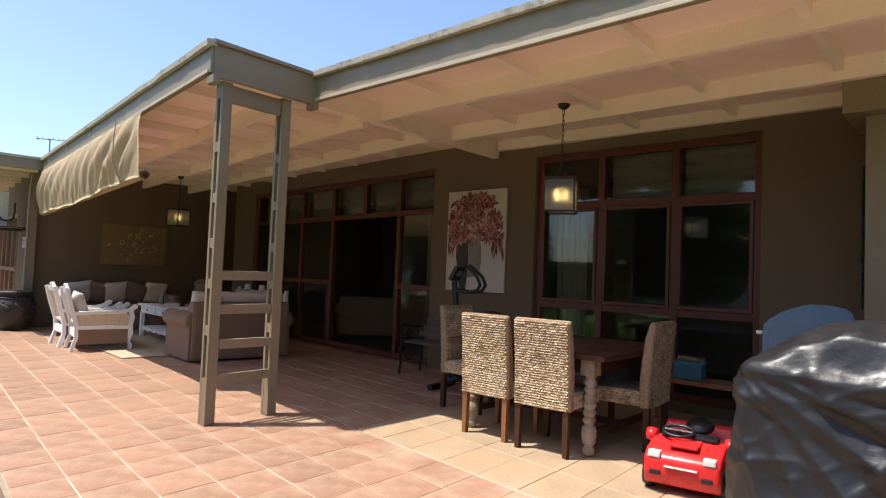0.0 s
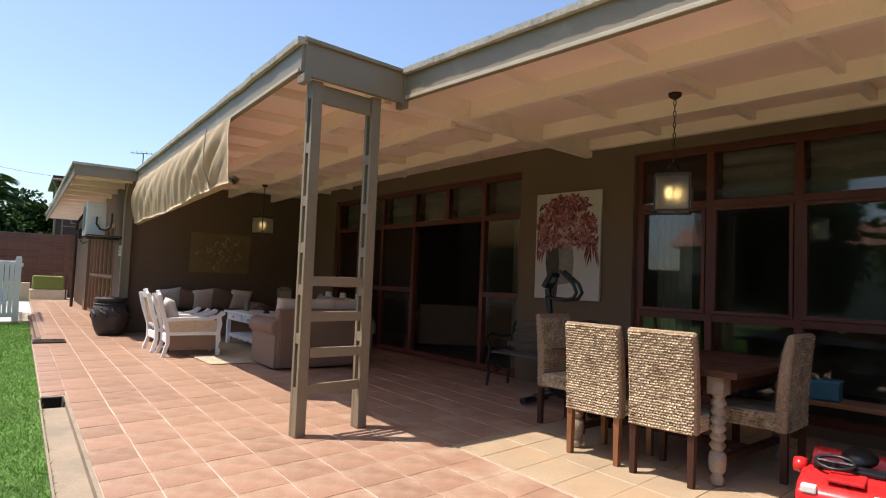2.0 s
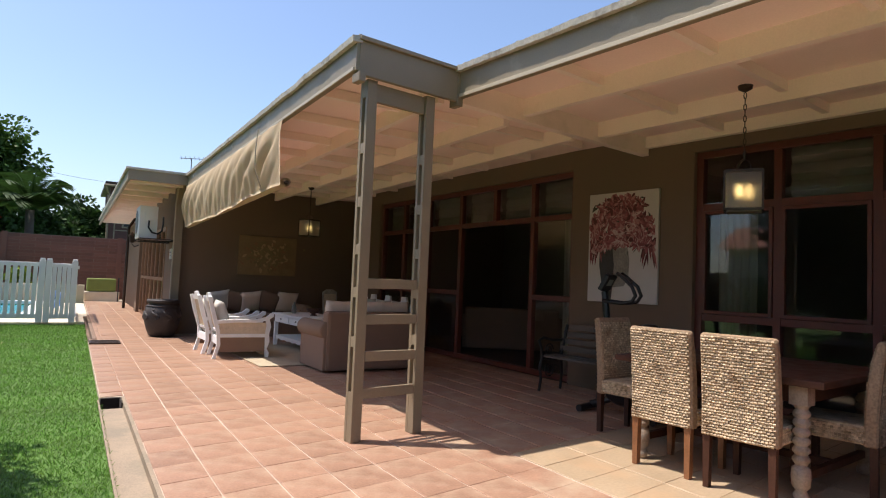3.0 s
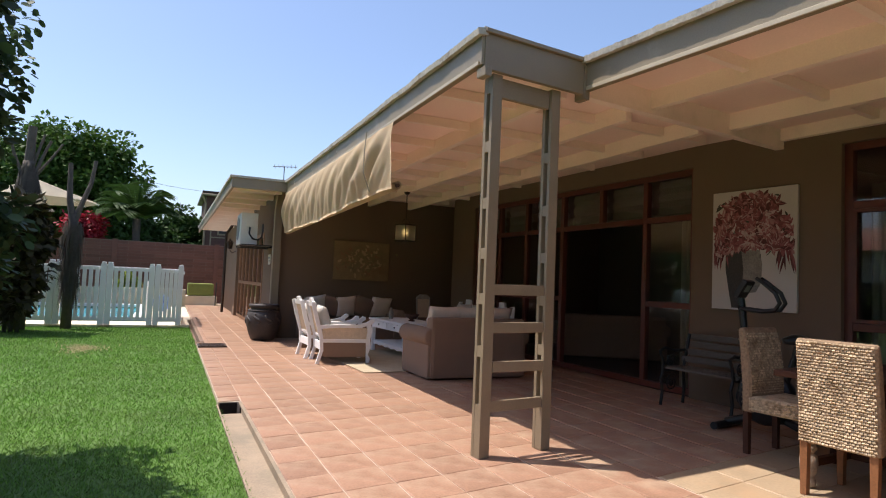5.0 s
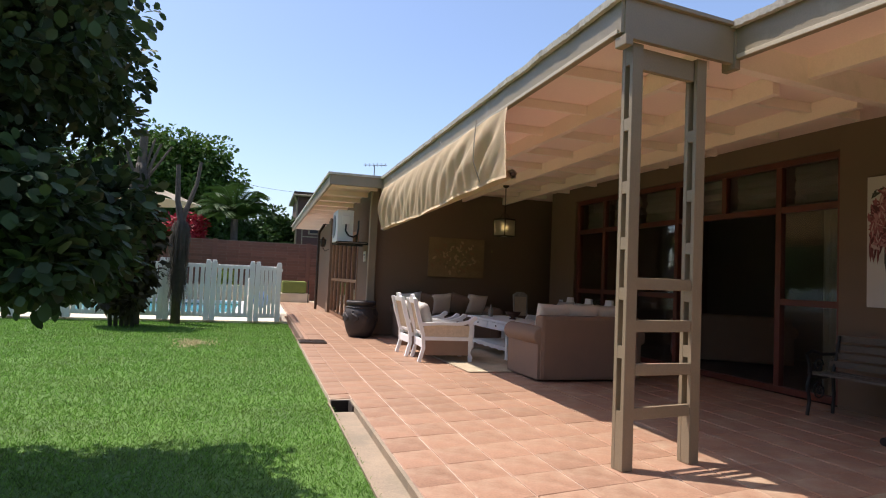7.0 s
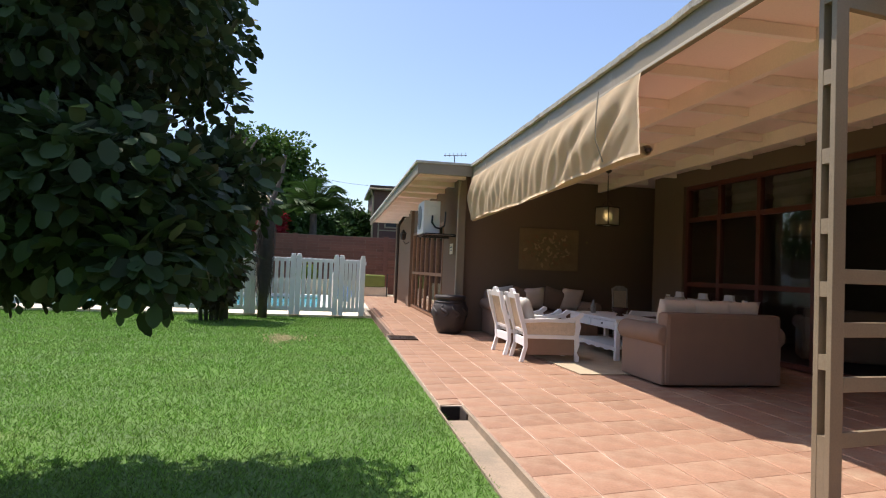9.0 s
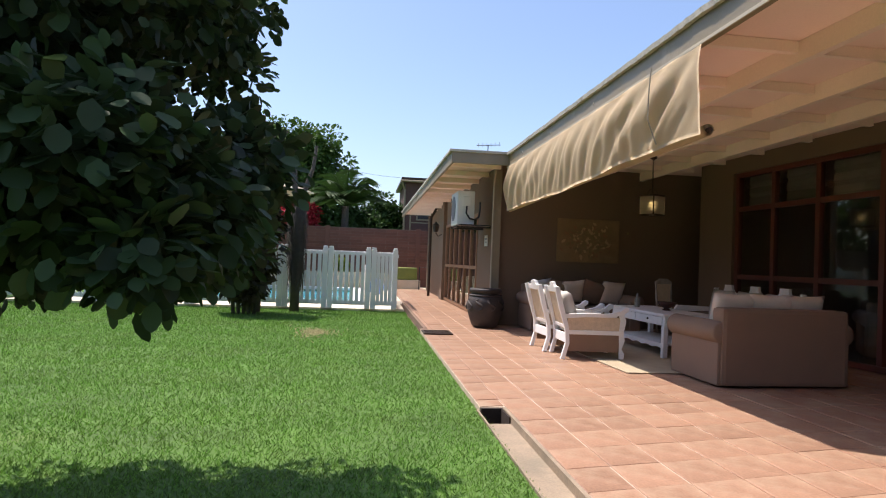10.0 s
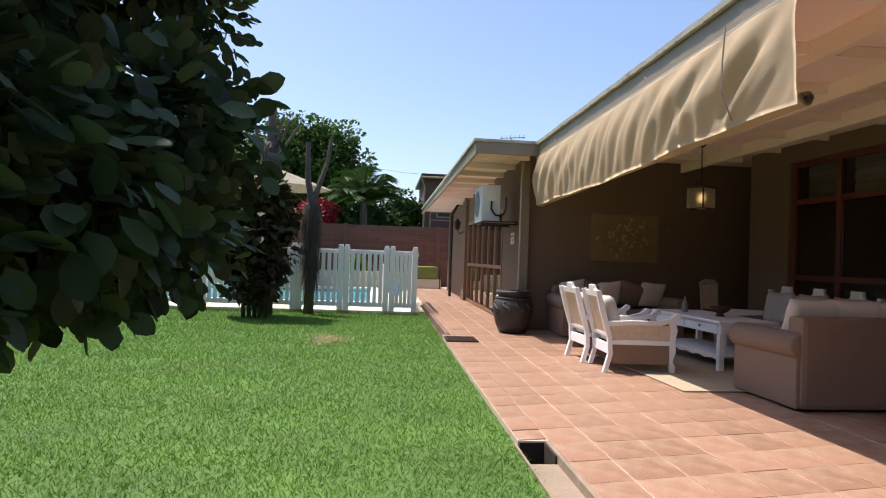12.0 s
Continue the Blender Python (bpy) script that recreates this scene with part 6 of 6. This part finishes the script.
tree("hedge_shrub", "bright green clipped shrub behind the fence", pose(-1.75, 27.6, 0), None, [([(0, 0, -0.1), (0, 0, 0.7)], [0.05, 0.03])], ball_clumps(rs3, (0, 0, 0.75), (0.5, 0.4, 0.5), 20, 0.22), 50, 0.12, leaf_mat("lime_leaf", (0.2, 0.28, 0.03)), seed=16, category="shrub")
for k, (x, y) in enumerate(((-9.5, 12.5), (-11.0, 15.2), (-12.5, 10.0), (-10.0, 18.0))):
    tree("border_shrub", "leafy green shrub in the garden border", pose(x, y, 0), None, [([(0, 0, -0.1), (0, 0, 0.8)], [0.06, 0.03])], ball_clumps(rs3, (0, 0, 0.9), (1.3, 1.3, 0.8), 40, 0.35), 45, 0.2, (M_LEAF_FAR, M_LEAF_FAR2)[k % 2], seed=40 + k, category="shrub", group="border shrubs")


def palm(at, height, n, length, label, seed):
    t = thing("palm", label, "palm", at, "palms")
    r2 = np.random.RandomState(seed)
    part("trunk", tube([(0, 0, -0.1), (0.04, 0, height * 0.5), (0, 0, height)], [0.2, 0.17, 0.16], 12), M_GREYBARK, t, smooth=True)
    for k in range(n):
        a = 2 * math.pi * k / n + r2.uniform(-0.2, 0.2)
        lift = r2.uniform(0.45, 1.45)
        spine = []
        for i in range(9):
            f = i / 8
            spine.append((math.cos(a) * length * f * (0.9 - 0.3 * lift), math.sin(a) * length * f * (0.9 - 0.3 * lift), height + length * (lift * f - (0.25 + 0.34 * lift) * f * f)))
        fr = part("frond", tube(spine, [0.025 - 0.002 * i for i in range(9)], 5), M_LEAF_FAR2, t)
        pts, ways, ups = [], [], []
        for i in range(60):
            f = 0.12 + 0.88 * i / 60
            j = min(7, int(f * 8))
            p0, p1 = Vector(spine[j]), Vector(spine[j + 1])
            p = p0.lerp(p1, f * 8 - j)
            way = (p1 - p0).normalized()
            sd = way.cross(Vector((0, 0, 1))).normalized()
            for s in (-1, 1):
                pts.append(p)
                ways.append(sd * s + way * 0.6 + Vector((0, 0, -0.25)))
                ups.append((0, 0, 1))
        strip = np.array([(0, 0, 0), (0.3, 0.024, 0), (1, 0, -0.15), (0.3, -0.024, 0)])
        tagged(scatter("leaf_fringe", pts, ways, ups, np.full(len(pts), length * 0.3) * r2.uniform(0.7, 1.1, len(pts)), strip, QUAD_FACES, M_LEAF_FAR2, fr), kind="stuff")
    return t


palm(pose(-1.75, 30.6, 0), 3.5, 26, 2.3, "feathery green palm above the boundary wall", 3)

# Added trees outside the view block low sky light; the last darkens door reflections.
for k, (x, y, h, r) in enumerate(((-11.5, 2.0, 5.5, 2.6), (-12.5, 7.0, 6.0, 2.8), (-11.0, -4.0, 6.2, 3.0), (-8.0, -10.0, 6.0, 3.2), (-2.5, -12.0, 6.0, 3.2), (-13.0, 16.0, 5.0, 2.8), (-17.5, 30.5, 7.5, 4.0))):
    tree("garden_tree", "tall green tree added to close off the garden's side", pose(x, y, 0), ([(0, 0, -0.1), (0, 0, h * 0.5)], [0.3, 0.18]), [], ball_clumps(rs3, (0, 0, h * 0.55), (r, r * 0.9, h * 0.48), 90, 0.8), 40, 0.34, (M_LEAF_FAR, M_LEAF_FAR2)[k % 2], seed=60 + k, group="garden side trees")

# Pale shade umbrella by the pool
um = thing("garden_umbrella", "large pale canvas umbrella by the pool", "umbrella", pose(-4.85, 27.2, 0))
part("pole", tube([(0, 0, 0.0), (0, 0, 4.3)], 0.04, 10), M_WPL, um)
bm = bmesh.new()
top = bm.verts.new((0, 0, 4.4))
ring = [bm.verts.new((2.0 * math.cos(2 * math.pi * k / 8), 2.0 * math.sin(2 * math.pi * k / 8), 3.68)) for k in range(8)]
for k in range(8):
    bm.faces.new((top, ring[k], ring[(k + 1) % 8]))
bmesh.ops.solidify(bm, geom=bm.faces[:], thickness=0.02)
part("canopy", bm, mat("pale_canvas", (0.5, 0.44, 0.34), 0.9, spread=0.05), um, "pale canvas canopy")
for k in range(8):
    a = 2 * math.pi * k / 8
    part("rib", tube([(0, 0, 4.33), (1.97 * math.cos(a), 1.97 * math.sin(a), 3.645)], 0.015, 5), M_WPL, um)

# Neighbour's house across the garden, seen in the window glass
hs = thing("garden_house", "pale house with a terracotta roof across the garden", "house", pose(-19, 8.4, 0))
part("wall", boxes((-5, 0, -7, 5, -0.1, 3.5)), M_CREAM, hs)
part("roof", slab([(-5.5, 3.5), (0.6, 3.5), (-2.5, 4.8)], -7.5, 5.5), mat("terracotta_roof", (0.5, 0.2, 0.13), 0.8, spread=0.2, scale=6), hs, "terracotta tiled roof")
for y in (-5, -2, 1, 3.4):
    part("window", boxes((0.0, 0.05, y, y + 1.1, 0.9, 2.1), bevel=0.005), M_BLACK, hs, "dark window")

# Grass blades on the lawn, thickest near the terrace
rg = np.random.RandomState(5)
N = 400000
f = rg.uniform(0, 1, N) ** 1.7
gy = 2.2 + 14.6 * f + np.abs(rg.normal(0, 0.5, N)) * (f < 0.1)
gx = 0.205 - (2.9 + 6.0 * f) * rg.uniform(0, 1, N) * (1 + 0.12 * np.sin(gy * 5.0) + np.abs(rg.normal(0, 0.25, N)))
pts = np.stack([gx, gy, np.full(N, -0.062)], 1)
ways = np.stack([rg.normal(0, 0.75, N), rg.normal(0, 0.75, N), np.ones(N)], 1)
ups = np.stack([rg.normal(size=N), rg.normal(size=N), np.zeros(N)], 1)
blade = np.array([(0, -0.09, 0), (0, 0.09, 0), (0.6, 0.05, 0.06), (1.0, 0, 0.2), (0.6, -0.05, 0.06)])
gl = scatter("grass", pts, ways, ups, rg.uniform(0.015, 0.032, N) * (1 + 0.8 * f), blade, np.array([(0, 1, 2), (0, 2, 4), (4, 2, 3)]), M_BLADE)
rp = np.random.RandomState(17)
n = 900
a = rp.uniform(0, 6.283, n)
r = np.abs(rp.normal(0, 0.55, n)) * (1 + 0.35 * np.sin(3 * a + 1))
dry = scatter("dry_grass", np.stack([-1.5 + 0.3 * r * np.cos(a), 12.4 + 0.55 * r * np.sin(a), np.full(n, -0.04)], 1), np.stack([rp.normal(0, 2.0, n), rp.normal(0, 2.0, n), np.ones(n)], 1), rp.normal(size=(n, 3)), rp.uniform(0.03, 0.075, n), blade, np.array([(0, 1, 2), (0, 2, 4), (4, 2, 3)]), leaf_mat("dry_blade", (0.46, 0.4, 0.22), 0.7, 0.4, 0.3))
tagged(dry, "small patch of dry straw-coloured grass", "grass", kind="stuff")
tagged(gl, "short green lawn grass in sun", "grass", kind="stuff")

# ---------------- terrace tiles ----------------
rt = random.Random(9)
PX, PY, SKEW = 0.343, 0.349, 0.18


def tile_mesh(name, w, d, material):
    """A tile with worn, rounded edges, its top at z=0; the cross joints run aslant."""
    bm = bmesh.new()
    b = 0.006
    lo = [bm.verts.new(p) for p in ((0, 0, -0.012), (w, 0, -0.012), (w, d, -0.012), (0, d, -0.012))]
    mid = [bm.verts.new(p) for p in ((0, 0, -0.004), (w, 0, -0.004), (w, d, -0.004), (0, d, -0.004))]
    hi = [bm.verts.new(p) for p in ((b, b * 0.35, 0), (w - b, b * 0.35, 0), (w - b, d - b * 0.35, 0), (b, d - b * 0.35, 0))]
    for r0, r1 in ((lo, mid), (mid, hi)):
        for i in range(4):
            bm.faces.new((r0[i], r0[(i + 1) % 4], r1[(i + 1) % 4], r1[i]))
    bm.faces.new(hi)
    for v in bm.verts:
        v.co.y += SKEW * v.co.x
    return mesh(name, bm, material)


floor = thing("floor", "terracotta floor tiles with pale joints", "floor", kind="structure")
tile = tile_mesh("tile", PX - 0.011, PY - 0.0018, M_TILE)
edge_tile = tile_mesh("edge_tile", 0.281, PY - 0.0018, M_TILE)
trim_tile = tile_mesh("trim_tile", 0.082, PY - 0.003, M_TILE)
slim_tile = tile_mesh("slim_tile", 0.204, PY - 0.0018, M_TILE)
pale = tile_mesh("pale_tile", 0.496, PY - 0.003, M_TILE_PALE)
rest = {}
count = 0
spots = []
for j in range(-34, 71):
    for i in range(0, 16):
        x = 0.363 + PX * i
        y = 4.205 + PY * j + SKEW * (x - 0.363)
        if y > 13.45 and x > 1.6 or x > 5.75 - 0.06 * max(0, y - 2) or (x > 2.75 and y < 4.1 + SKEW * (x - 2.778)):
            continue
        if i == 0:
            spots.append((0.415, y + SKEW * 0.052, edge_tile))
            if y > 12.9:
                spots.append((0.33, y - SKEW * 0.033, trim_tile))
            if 7.5 < y < 12.6:
                spots.append((0.205, y - SKEW * 0.158, slim_tile))
        else:
            spots.append((x, y, tile))
for i in range(7):
    for j in range(20):
        spots.append((2.778 + 0.5 * i, 3.938 - PY * j + SKEW * 0.5 * i, pale))
spots.append((0.205, 7.446, tile_mesh("stub_tile", 0.2, 0.205, M_TILE)))
for x, y, data in spots:
    z = rt.uniform(-0.0014, 0.0014)
    if x < 2.4 and 2.3 < y < 21 and count < 300:
        ob = new("tile", data)
        ob.parent = floor
        ob.location = (x + rt.uniform(-0.002, 0.002), y + rt.uniform(-0.0015, 0.0015), z)
        ob.rotation_euler = (rt.uniform(-0.002, 0.002), rt.uniform(-0.002, 0.002), rt.uniform(-0.003, 0.003))
        count += 1
    else:
        rest.setdefault(data.name, (data, []))[1].append((x, y, z))
for data, places in rest.values():
    co = np.array([v.co[:] for v in data.vertices])
    quads = np.array([list(p.vertices) for p in data.polygons])
    base = np.array(places)
    me = bpy.data.meshes.new("tiles")
    v = (base[:, None, :] + co[None]).reshape(-1, 3)
    f = (quads[None] + (np.arange(len(base)) * len(co))[:, None, None]).reshape(-1, 4)
    me.from_pydata(v.tolist(), [], f.tolist())
    me.materials.append(data.materials[0])
    ob = new("tiles", me)
    ob.parent = floor
    tagged(ob, "more floor tiles", kind="stuff")
